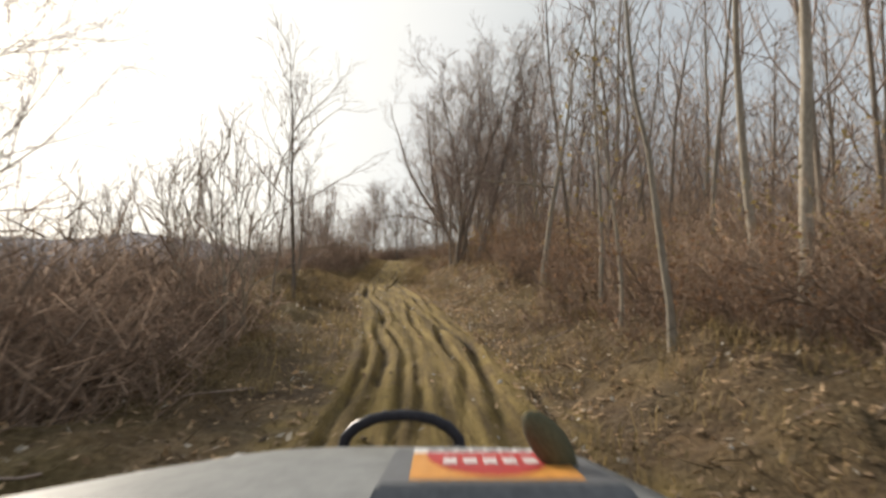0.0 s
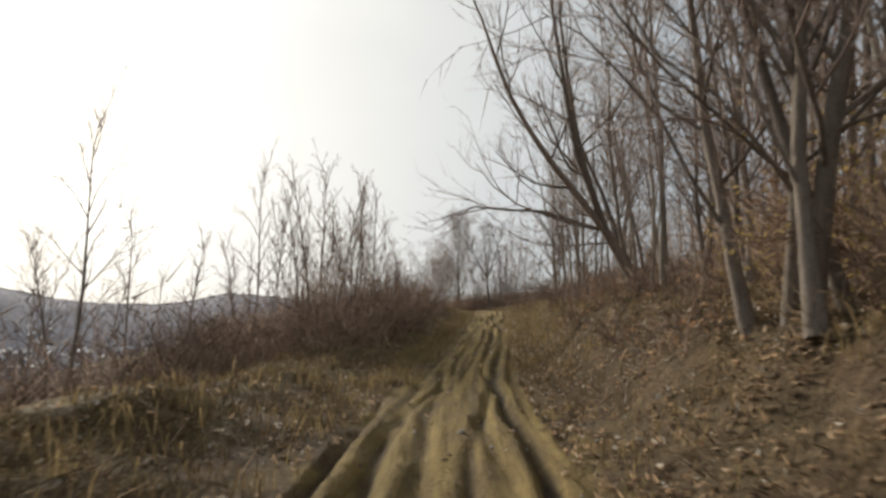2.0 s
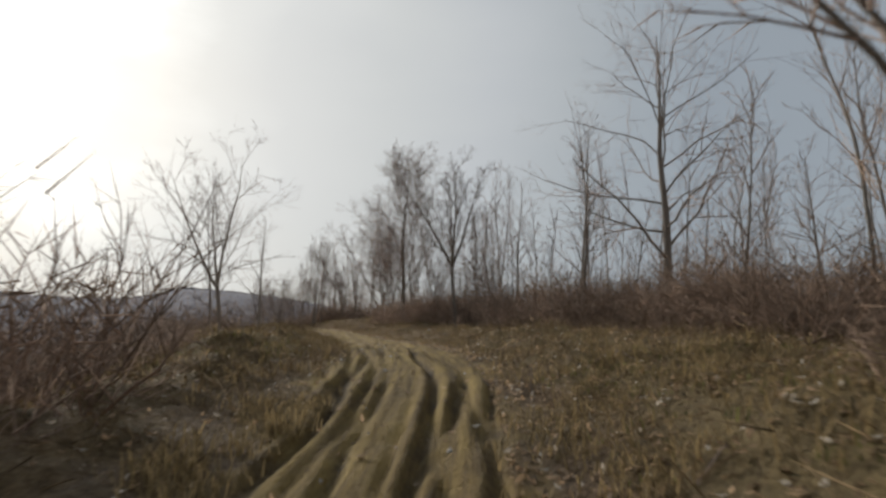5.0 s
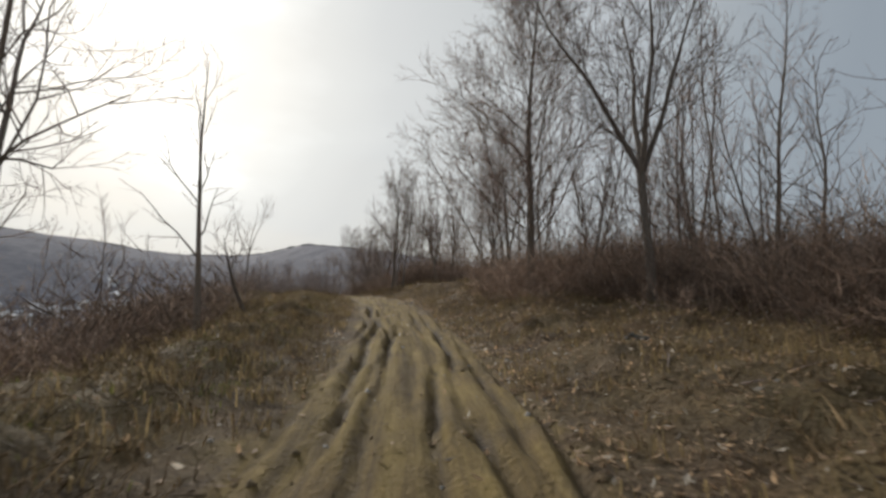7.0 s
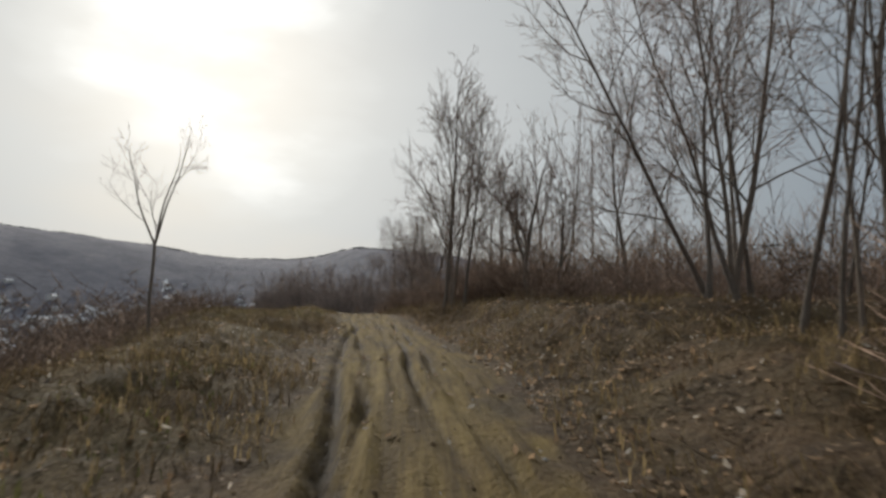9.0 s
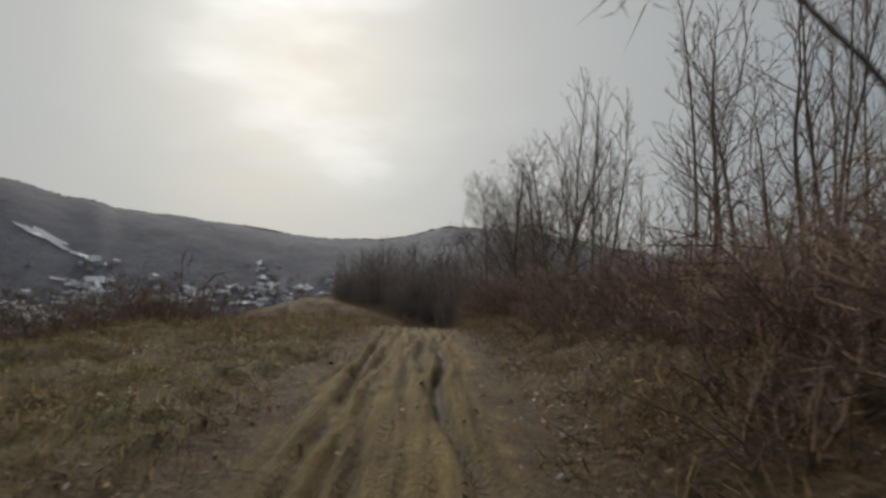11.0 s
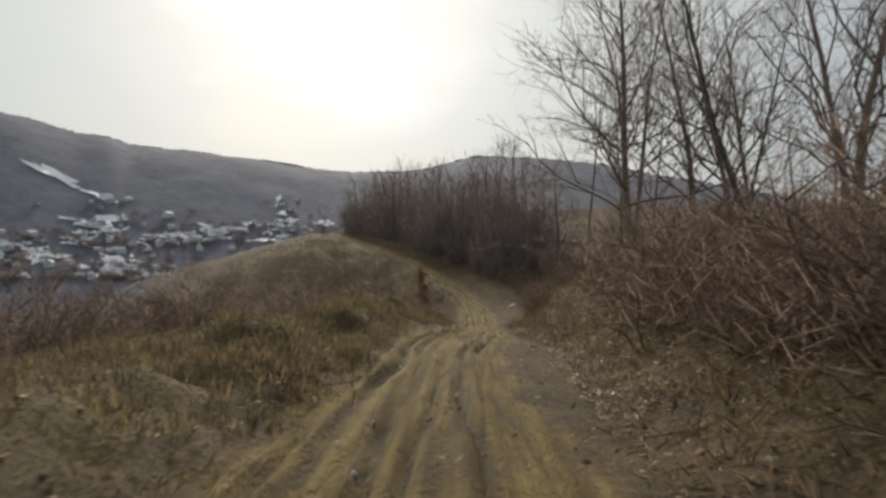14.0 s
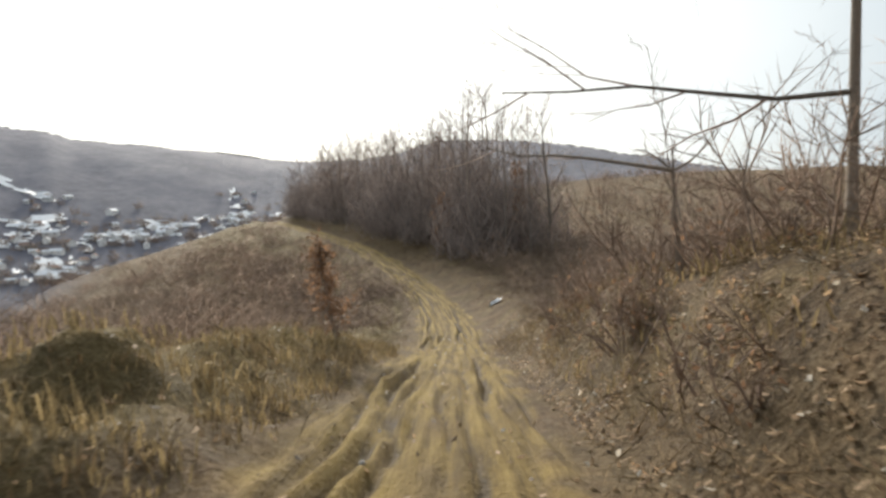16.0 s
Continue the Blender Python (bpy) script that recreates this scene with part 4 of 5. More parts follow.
def scatter(count, y0, y1, u0, u1, gap=0.0, power=1.0):
    """Spots between two distances from the track, no two nearer than gap."""
    spots, tries = [], 0
    while len(spots) < count and tries < count * 30:
        tries += 1
        y = y0 + (y1 - y0) * rng.rand()
        u = u0 + (u1 - u0) * rng.rand() ** power
        p = (float(track_x(y)) + u, y)
        if gap == 0 or all((p[0] - q[0]) ** 2 + (p[1] - q[1]) ** 2 > gap * gap for q in spots):
            spots.append(p)
    return spots


pole_trees = [make_tree("forest_tree", "tall slender bare tree of the wood", 100 + k, bark=BARK_PALE if k % 2 else BARK, group="trees of the wood", height=11.5 + 0.8 * k, girth=0.075 + 0.01 * k, clear=0.32, limbs=15, spread=0.22, levels=(5, 2), angle=0.65, thin=2.0, lift=0.12, wobble=0.1) for k in range(4)]
bough_trees = [make_tree("forest_tree", "bare tree of the wood with twisted boughs", 110 + k, group="trees of the wood", height=10, girth=0.11, clear=0.22, limbs=16, spread=0.32, levels=(5, 2), thin=2.0, angle=0.8, lift=0.08, wobble=0.14) for k in range(3)]
row_of(pole_trees + bough_trees, scatter(100, 7, 62, 5.4, 28, 1.2, 1.4) + scatter(30, 62, 104, 13, 34, 2.0) + scatter(5, 104, 124, 13, 22, 1.6) + scatter(22, 136, 164, 7.0, 22, 1.8) + scatter(7, 164, 184, 9.0, 18, 1.5))

saplings = [make_tree("sapling", "thin bare sapling in the thicket", 120 + k, group="saplings", category="sapling", height=4.6 + 0.6 * k, girth=0.021, thin=1.2, clear=0.22, limbs=9, spread=0.2, levels=(3, 2), angle=0.5, lift=0.13, wobble=0.1) for k in range(4)]
row_of(saplings, scatter(16, 43, 62, -9, -3.2, 0.5) + scatter(20, 30, 62, -26, -9, 1.0) + scatter(18, 2, 30, -26, -9, 1.0) + scatter(44, -2, 62, 4.0, 12, 0.8) + scatter(34, 62, 106, 9, 20, 1.0) + scatter(14, 98, 110, 6.5, 12, 0.8) + scatter(8, 106, 124, 11, 20, 1.0) + scatter(18, 92, 106, -26, -8, 1.2) + scatter(16, 128, 160, 4.8, 10, 0.8) + scatter(5, 186, 200, 5, 14, 1.0))

bushes = [make_bush("bush", "leafless brown thicket shrub beside the track", 200 + k, 2.4, 2.4, 22, thin=1.45, twigs=6, fine=3, wild=0.2, group="thicket shrubs") for k in range(4)]
arched = [make_bush("bramble", "arching leafless bramble thicket beside the track", 210 + k, 2.7, 2.6, 14, thin=1.4, twigs=9, fine=4, wild=0.18, arch=0.13, apart=True, group="brambles", category="bramble") for k in range(2)]
row_of(bushes + arched, scatter(26, 9, 16, -8.5, -4.8, 0.6) + scatter(36, 42, 64, -9.0, -3.3, 0.6) + scatter(22, -2, 30, 5.0, 10, 0.9) + scatter(18, 30, 62, 7.5, 12, 0.9) + scatter(8, 46, 62, 4.6, 8, 0.9) + scatter(52, 66, 107, 7.6, 12, 0.9) + scatter(10, 107, 122, 11, 16, 0.9)
       + scatter(14, 80, 108, -14, -7.5, 1.0) + scatter(44, 122, 172, 4.2, 8, 0.7) + scatter(12, 192, 212, 5.5, 10, 0.9) + scatter(7, 177, 192, 4.2, 7.5, 0.9) + scatter(40, 139, 180, -16, -10.2, 1.0) + scatter(26, 172, 205, -15, -7.5, 1.0), (0.8, 1.3))
row_of([make_bush("hedge_bush", "dense dark tangled hedge bush on the bank", 216 + k, 2.3, 2.2, 26, thin=1.35, twigs=8, fine=5, wild=0.26, arch=0.02, group="hedge bushes") for k in range(2)], scatter(16, 163.5, 175, 3.9, 7.5, 0.8) + scatter(14, 146, 162, 4.0, 6.5, 0.9) + scatter(8, 122, 134, 3.8, 7, 0.9) + scatter(6, 98, 106, 6.0, 9.0, 0.9), (0.8, 1.15))
low = [make_bush("scrub_bush", "low leafless scrub beside the muddy track", 220 + k, 1.1, 1.5, 14, thin=1.3, twigs=5, fine=3, wild=0.22, group="low scrub") for k in range(3)]
row_of(low, scatter(26, 16, 42, -9, -5.0, 0.6) + scatter(16, 64, 110, 5.6, 9.0, 0.8) + scatter(18, 76, 104, -9, -5, 0.8) + scatter(72, 126, 198, 3.0, 5.2, 0.5) + scatter(20, 140, 205, -12, -6.5, 1.0) + scatter(14, 4, 60, 3.4, 5.0, 0.8), (0.6, 1.1))
row_of([make_bush("bank_scrub", "low twiggy scrub with a few brown leaves on the bank", 226 + k, 0.9, 1.4, 11, apart=True, thin=1.1, twigs=9, fine=4, wild=0.26, leaves=(RUST_LEAF, 0.12, 0.04), group="bank scrub") for k in range(2)], scatter(20, 172, 192, 2.4, 5.5, 0.5) + scatter(12, 30, 46, 2.8, 5.0, 0.6) + scatter(8, 8, 30, 2.6, 4.4, 0.6) + scatter(9, 97, 106, 3.2, 5.0, 0.6), (0.6, 1.2))
rusty = [make_bush("beech_bush", "shrub still holding rust-brown withered leaves", 230 + k, 2.1, 2.0, 20, thin=1.2, twigs=6, leaves=(RUST_LEAF, 0.8, 0.05), group="leafy shrubs") for k in range(2)]
ochre = [make_bush("leafy_bush", "shrub holding scattered ochre-yellow withered leaves", 240, 1.9, 1.7, 18, thin=1.15, twigs=7, wild=0.2, leaves=(OCHRE_LEAF, 0.7, 0.036), group="leafy shrubs")]
row_of(rusty, scatter(20, 4, 36, 5.2, 11, 1.0) + scatter(8, 7, 26, 4.2, 6.5, 0.8) + scatter(8, 30, 52, 8, 12, 1.0))
row_of(ochre, scatter(12, 4, 34, 4.6, 8, 1.0) + scatter(4, 34, 44, 7, 10, 1.0) + scatter(3, 164, 180, 5.0, 8, 1.0) + scatter(4, 26, 31, 4.4, 6.5, 0.8), (0.8, 1.5))

# Brushwood farther off, past counting.
brush_kinds = [tangle(260 + k, 2.6, 2.5, 140, 0.6, 0.0125, 0.8) for k in range(4)]
joined("thicket", "leafless brown brushwood covering the slopes", "brushwood", brush_kinds,
       scatter(170, 0, 66, -30, -7.5, 0) + scatter(90, 0, 64, 8, 24, 0) + scatter(170, 64, 125, 11, 26, 0, 1.3) + scatter(110, 66, 122, -24, -7, 0) + scatter(90, 128, 180, -22, -12, 0) + scatter(110, 176, 215, -26, -7, 0) + scatter(110, 120, 176, 5.5, 14, 0) + scatter(110, 178, 225, 6, 24, 0),
       BRUSH, (0.7, 1.3), (0.75, 1.2), 5)
coarse_kinds = [tangle(270 + k, 4.4, 2.8, 75, 1.05, 0.029, 0.8) for k in range(4)]
joined("far_thicket", "far leafless brushwood, brown and grey", "brushwood", coarse_kinds,
       scatter(120, 80, 160, -70, -16, 0, 1.2) + scatter(340, 150, 270, -60, -12, 0, 1.2) + scatter(260, 110, 400, -160, -45, 0) + scatter(130, 212, 290, -24, -4.5, 0) + scatter(110, 195, 290, -80, -20, 0) + scatter(260, 190, 300, 7, 70, 0, 1.2) + scatter(60, 300, 340, -6, 30, 0) + scatter(90, -10, 70, -60, -26, 0) + scatter(110, 64, 180, 22, 60, 0) + scatter(80, -10, 64, 20, 50, 0),
       BRUSH, (0.7, 1.4), (0.6, 1.0), 8)
joined("bend_scrub", "low brown scrub covering the slope below the bend", "brushwood", coarse_kinds,
       scatter(300, 196, 266, -36, -2.8, 0), BRUSH, (0.5, 1.0), (0.5, 0.9), 23)
joined("slope_thicket", "tall dense leafless brushwood below the edge of the turf", "brushwood", brush_kinds,
       scatter(130, 136, 186, -24, -11, 0, 1.3) + scatter(170, 178, 240, -36, -8, 0, 1.3) + scatter(60, 100, 128, -22, -9, 0) + scatter(34, 30, 64, -17, -8.5, 0) + scatter(40, 0, 28, -16, -8, 0) + scatter(36, 3, 17, -10, -5.2, 0) + scatter(80, 64, 108, -15, -6.5, 0, 1.2) + scatter(70, 68, 112, 9, 19, 0), BRUSH, (1.0, 1.5), (0.9, 1.2), 15)
valley_kinds = [tangle(310 + k, 9.0, 4.5, 70, 2.4, 0.07, 0.7) for k in range(3)]
joined("valley_scrub", "brown leafless scrub on the floor of the valley", "brushwood", valley_kinds,
       scatter(420, 150, 470, -240, -48, 0, 1.2), BRUSH, (0.7, 1.3), (0.6, 1.0), 17)

joined("copse", "dense leafless growth of the wood at the bend", "brushwood", [tangle(300 + k, 5.0, 9.5, 300, 1.9, 0.028, 1.6) for k in range(3)],
       scatter(46, 228, 250, 5.5, 15, 0) + scatter(90, 248, 306, 4.0, 18, 0), HAZED_BRUSH, (0.9, 1.35), (0.8, 1.25), 16)
joined("deep_wood", "grey-brown leafless depth of the wood behind its edge", "brushwood", [tangle(320 + k, 5.5, 9.5, 300, 1.9, 0.017, 1.7) for k in range(3)],
       scatter(100, 6, 66, 11, 36, 0), PALE_BRUSH, (0.8, 1.2), (0.8, 1.2), 20)
joined("verge_wood", "brown leafless young growth behind the verge", "brushwood", [tangle(330 + k, 4.5, 4.4, 260, 1.2, 0.014, 1.3) for k in range(3)],
       scatter(110, 66, 110, 12, 34, 0) + scatter(50, 108, 142, 14, 36, 0) + scatter(34, 126, 146, 8, 16, 0), BRUSH, (0.8, 1.2), (0.7, 1.15), 21)
joined("dark_thicket", "dense dark leafless thicket close beside the track", "brushwood", [tangle(340 + k, 2.6, 2.0, 420, 0.55, 0.008, 0.7) for k in range(3)],
       scatter(64, 41, 64, -8.5, -3.4, 0) + scatter(60, 6.5, 15, -8.5, -4.2, 0) + scatter(40, 14, 42, -13, -6.5, 0) + scatter(34, 74, 106, -12, -6, 0, 1.2) + scatter(34, 99, 110, 6.5, 13, 0) + scatter(26, 99, 106, 4.4, 8, 0) + scatter(28, 162, 172, 3.7, 7, 0), BRUSH, (0.9, 1.35), (0.8, 1.2), 22)
joined("brown_thicket", "warm brown dry brushwood between the trees of the wood", "brushwood", [tangle(350 + k, 2.6, 2.4, 300, 0.55, 0.0075, 0.9) for k in range(3)],
       scatter(80, 3, 30, 5.2, 16, 0, 1.2) + scatter(70, 30, 62, 8, 18, 0), PALE_BRUSH, (0.8, 1.4), (0.8, 1.3), 18)
joined("track_thicket", "low leafless brushwood beside the lower track", "brushwood", brush_kinds,
       scatter(60, 186, 215, 3.6, 12, 0) + scatter(90, 196, 252, -13, -2.4, 0) + scatter(110, 180, 250, -34, -8, 0) + scatter(120, 205, 252, 4.0, 22, 0) + scatter(20, 106, 123, 12, 18, 0), BRUSH, (0.6, 1.2), (0.5, 0.9), 19)
weed_kinds = [tangle(280 + k, 1.5, 0.42, 44, 0.36, 0.007, 0.35) for k in range(4)]
joined("dead_weeds", "sprawling tangles of dead brown weeds along the verges", "weeds", weed_kinds,
       scatter(210, 0, 42, -8, -1.9, 0, 1.3) + scatter(190, 0, 62, 2.0, 6.5, 0, 1.2) + scatter(120, 42, 66, -7, -1.9, 0, 1.2) + scatter(280, 62, 125, 2.0, 9, 0, 1.3) + scatter(380, 64, 130, -8, -1.9, 0, 1.3) + scatter(460, 120, 200, 1.9, 6.5, 0, 1.3) + scatter(330, 134, 205, -12, -1.9, 0, 1.3) + scatter(70, 105, 140, -14, -6, 0),
       WEED, (0.6, 1.3), (0.7, 1.5), 11)

# The wood at the bend of the track.
young_trees = [make_tree("young_tree", "young bare tree rising from the thicket", 150 + k, group="young trees", height=5.8 + k, girth=0.055, thin=1.7, clear=0.2, limbs=14, spread=0.26, levels=(4, 3), angle=0.55, lift=0.12, lean=(0.1, 0)) for k in range(3)]
row_of(young_trees, scatter(14, 98, 110, 6.5, 13, 0.9) + scatter(12, 44, 56, -8, -4.8, 0.7) + scatter(26, 36, 66, -24, -8, 1.4) + scatter(10, 4, 34, -24, -9, 2.0) + scatter(8, 88, 106, -22, -8, 1.6) + scatter(10, 66, 120, 9, 16, 1.5))
far_trees = [make_tree("far_tree", "bare tree of the wood at the bend", 130 + k, group="trees at the bend", height=11.5 + k, girth=0.16, clear=0.08, limbs=18, spread=0.36, levels=(4, 2), angle=0.85, lift=0.07, thin=3.4) for k in range(3)]
row_of(far_trees, scatter(18, 228, 250, 6, 15, 1.6) + scatter(60, 248, 306, 4.5, 18, 1.4) + scatter(6, 200, 250, 34, 80, 4), (0.8, 1.12))
row_of([make_tree("rusty_tree", "small tree holding rust-brown leaves in the far wood", 140, group="trees at the bend", height=6, girth=0.1, clear=0.1, limbs=16, spread=0.3, levels=(4, 3), thin=2, leaves=(RUST_LEAF, 0.8, 0.14))], [(float(track_x(233.0)) + 5.2, 233.0), (float(track_x(231.0)) + 12, 231.0)])

# ---- the far slopes: woods, village, old snow ----
REACH = np.arange(430.0, 1000.0, 4.0)


def spots_on_slope(bearings, drops):
    """Where lines of sight from the hilltop, so far to the left of +y and so far below level, meet the far land."""
    b, d = np.radians(np.atleast_1d(bearings))[:, None], np.radians(np.atleast_1d(drops))[:, None]
    x, y = HUB[0] - REACH * np.sin(b), HUB[1] + REACH * np.cos(b)
    k = np.argmax(land(x, y) > HUB[2] + 1 - REACH * np.tan(d), axis=1)
    i = np.arange(len(k))
    return np.stack([x[i, k], y[i, k]], -1)


def far_woods():
    """Leafless trees on the hills: small tapered tufts with uneven tops."""
    r = np.random.RandomState(91)
    kinds = []
    for k in range(6):
        lines = []
        for j in range(4):
            a, o = r.rand() * 6.283, 3.0 * r.rand()
            b = np.array([o * np.cos(a), o * np.sin(a), -1.5])
            lines.append((np.array([b, b + [0.3 * r.randn(), 0.3 * r.randn(), 3 + r.rand()], b + [0.5 * r.randn(), 0.5 * r.randn(), 5.5 + 2 * r.rand()]]), (1.2, 2.2 + 0.8 * r.rand(), 0.5), 4))
        kinds.append(tube_arrays(lines))
    spots = []
    while len(spots) < 2600:
        az, q = -75 + 150 * r.rand(), r.rand()
        left = float(smooth(4, 26, az))
        far = 620 + 260 * left
        d = far * (0.93 + 0.09 * q)
        x, y = HUB[0] - d * math.sin(radians(az)), HUB[1] + d * math.cos(radians(az))
        if float(waves(np.array(x), np.array(y), 170.0, 61)) > -0.75 and abs(x - float(track_x(y))) > 30:
            spots.append((x, y))
    joined("far_woods", "leafless woods covering the distant hills, haze tinted into their grey", "woods", kinds, spots, HAZED_WOOD, (0.4, 0.9), (0.12, 0.3), 6)


far_woods()


def make_house(label, width, depth, wall, pitch, roof_mat):
    """A plain village house: walls, gabled roof with eaves, chimney and windows."""
    ob = tagged(new("house"), label, "house", "village houses")
    bm = bmesh.new()
    w, d = width / 2, depth / 2
    v = [bm.verts.new(c) for c in ((-w, -d, -2), (w, -d, -2), (w, d, -2), (-w, d, -2), (-w, -d, wall), (w, -d, wall), (w, d, wall), (-w, d, wall), (-w, 0, wall + pitch), (w, 0, wall + pitch))]
    for f in ((0, 1, 5, 4), (2, 3, 7, 6), (1, 2, 6, 9, 5), (3, 0, 4, 8, 7)):
        bm.faces.new([v[i] for i in f])
    part("wall", bm, PLASTER, ob)
    bm = bmesh.new()
    e = 0.5
    slope = pitch / d
    for side in (-1, 1):
        a = [bm.verts.new(c) for c in ((-w - e, side * (d + e), wall - e * slope), (w + e, side * (d + e), wall - e * slope), (w + e, 0, wall + pitch), (-w - e, 0, wall + pitch))]
        b = [bm.verts.new(q.co + Vector((0, 0, 0.25))) for q in a]
        bm.faces.new(a)
        bm.faces.new(b)
        for i in range(4):
            bm.faces.new((a[i], a[(i + 1) % 4], b[(i + 1) % 4], b[i]))
    part("roof", bm, roof_mat, ob)
    bm = bmesh.new()
    bmesh.ops.create_cube(bm, size=1, matrix=Matrix.Translation((w * 0.4, d * 0.3, wall + pitch * 0.9)) @ Matrix.Diagonal((0.6, 0.6, 1.8, 1)))
    part("chimney", bm, ROOF, ob)
    for x in (-w * 0.5, w * 0.5):
        bm = bmesh.new()
        bmesh.ops.create_cube(bm, size=1, matrix=Matrix.Translation((x, -d - 0.02, wall * 0.55)) @ Matrix.Diagonal((1.2, 0.1, 1.3, 1)))
        part("window", bm, WINDOW, ob)
    return ob


homes = [make_house("white house with a snow-dusted gabled roof", 11, 8, 4.5, 2.6, SNOW), make_house("white village house with a red-brown roof", 9, 8, 3.6, 3.0, ROOF), make_house("long pale house with a snowy roof", 15, 8, 4.2, 2.4, SNOW)]
# Bearing to the left and drop below level, degrees: the hamlets across the valley.
HAMLETS = [(43.0, 0.6, 1.9, 0.9, 9), (46.5, 2.9, 2.2, 1.1, 9), (42.0, 3.6, 1.6, 1.0, 8), (38.5, 1.6, 1.6, 0.7, 6), (35.0, 1.2, 2.0, 0.6, 6), (32.3, 0.9, 1.8, 0.5, 6), (28.8, 0.5, 0.7, 1.1, 7), (26.0, 0.9, 1.2, 0.6, 5), (23.0, 0.5, 1.0, 0.5, 4), (50.0, 2.0, 2.5, 1.0, 6), (38.5, 4.3, 2.4, 0.5, 6)]
hr = np.random.RandomState(17)
placed = 0
for bearing, drop, wide, high, many in HAMLETS:
    for k in range(int(many * 1.6)):
        x, y = (float(v) for v in spots_on_slope(bearing + wide * 0.9 * hr.randn(), drop + high * 1.2 * hr.randn())[0])
        size, turn, which = hr.uniform(0.3, 0.62), hr.rand() * 3.14, hr.randint(3)
        if placed < 3:
            plant(homes[placed], x, y, turn, size)
        else:
            plant_copy(homes[which], x, y, turn, size)
        placed += 1


def snow_patch(bearing, drop, wide, high, tilt, seed):
    """A ragged sheet of old snow on the far slope, lying just over the ground."""
    r = np.random.RandomState(seed)
    n, rings = 20, 3
    ang = np.arange(n) * 2 * np.pi / n
    edge = 1 + 0.28 * np.sin(3 * ang + r.rand() * 6) + 0.2 * np.sin(5 * ang + r.rand() * 6) + 0.16 * r.randn(n)
    verts = []
    for k in range(rings + 1):
        f = (k + 0.02) / rings
        a, b = f * edge * wide * np.cos(ang), f * edge * high * np.sin(ang)
        spots = spots_on_slope(bearing + a * math.cos(tilt) - b * math.sin(tilt), drop - a * math.sin(tilt) - b * math.cos(tilt))
        verts.append(np.stack([spots[:, 0], spots[:, 1], land(spots[:, 0], spots[:, 1]) + 1.0], -1))
    faces = []
    for k in range(rings):
        for j in range(n):
            faces.append((k * n + j, k * n + (j + 1) % n, (k + 1) * n + (j + 1) % n, (k + 1) * n + j))
    tagged(new("snow_patch", mesh_of("snow_patch", np.concatenate(verts), [np.array(faces)], SNOW)), "ragged patch of old snow on the far slope", "snow", "snow patches")


for k, (bearing, drop, wide, high, tilt) in enumerate(((46.2, -3.6, 2.0, 0.28, 0.45), (42.9, -1.9, 1.2, 0.22, 0.3), (29.4, -1.6, 0.35, 0.5, 0.0), (34.2, 0.7, 2.0, 0.32, 0.05), (38.0, 1.3, 1.6, 0.25, 0.0), (43.2, 0.1, 1.8, 0.45, 0.0), (28.8, 0.0, 0.9, 0.16, 0.0), (28.9, 0.8, 0.9, 0.16, 0.0), (41.7, 3.5, 1.6, 0.6, 0.2), (31.0, 1.7, 1.6, 0.12, 0.0), (46.8, 2.6, 1.3, 0.4, 0.1), (25.8, 0.2, 0.7, 0.2, 0.0))):
    snow_patch(bearing, drop, wide, high, tilt, 300 + k)
for k in range(80):
    bearing, drop, wide, high, _ = HAMLETS[k % len(HAMLETS)]
    snow_patch(bearing + wide * hr.uniform(-1.2, 1.2), drop + high * hr.uniform(-1.2, 1.2), hr.uniform(0.12, 0.6), hr.uniform(0.07, 0.24), hr.uniform(-0.3, 0.3), 330 + k)


def valley_trees():
    """Leafless trees and orchards between the houses across the valley."""
    r = np.random.RandomState(95)
    kinds = [tangle(290 + k, 6.0, 6.5, 46, 3.4, 0.2, 1.2) for k in range(4)]
    spots = []
    for bearing, drop, wide, high, many in HAMLETS:
        n = many * 4
        spots += [tuple(p) for p in spots_on_slope(bearing + wide * 1.3 * r.randn(n), drop + 0.25 + high * 1.5 * r.randn(n))]
    joined("valley_trees", "grey-brown leafless trees among the village houses", "trees", kinds, spots, TWIG, (0.5, 1.1), (0.6, 1.1), 7)


valley_trees()


# ---- the vehicle's front, at the start of the track ----
def box(bm, x0, x1, y0, y1, z0, z1):
    bmesh.ops.create_cube(bm, size=1, matrix=Matrix.Translation(((x0 + x1) / 2, (y0 + y1) / 2, (z0 + z1) / 2)) @ Matrix.Diagonal((x1 - x0, y1 - y0, z1 - z0, 1)))


def lofted(sections):
    """A closed skin through cross-sections of equal length."""
    bm = bmesh.new()
    rows = [[bm.verts.new(p) for p in s] for s in sections]
    for a, b in zip(rows, rows[1:]):
        for i in range(len(a) - 1):
            bm.faces.new((a[i], a[i + 1], b[i + 1], b[i]))
    for f in bm.faces:
        f.smooth = True
    return bm


def thick(ob, by, round_by=0.0):
    m = ob.modifiers.new("thickness", "SOLIDIFY")
    m.thickness, m.offset = by, -1
    if round_by:
        e = ob.modifiers.new("rounding", "BEVEL")
        e.width, e.segments, e.limit_method = round_by, 2, "ANGLE"
    return ob


def rod(points, radius, sides=10):
    pts = np.array(points, float)
    return [(pts, np.full(len(pts), radius), sides)]


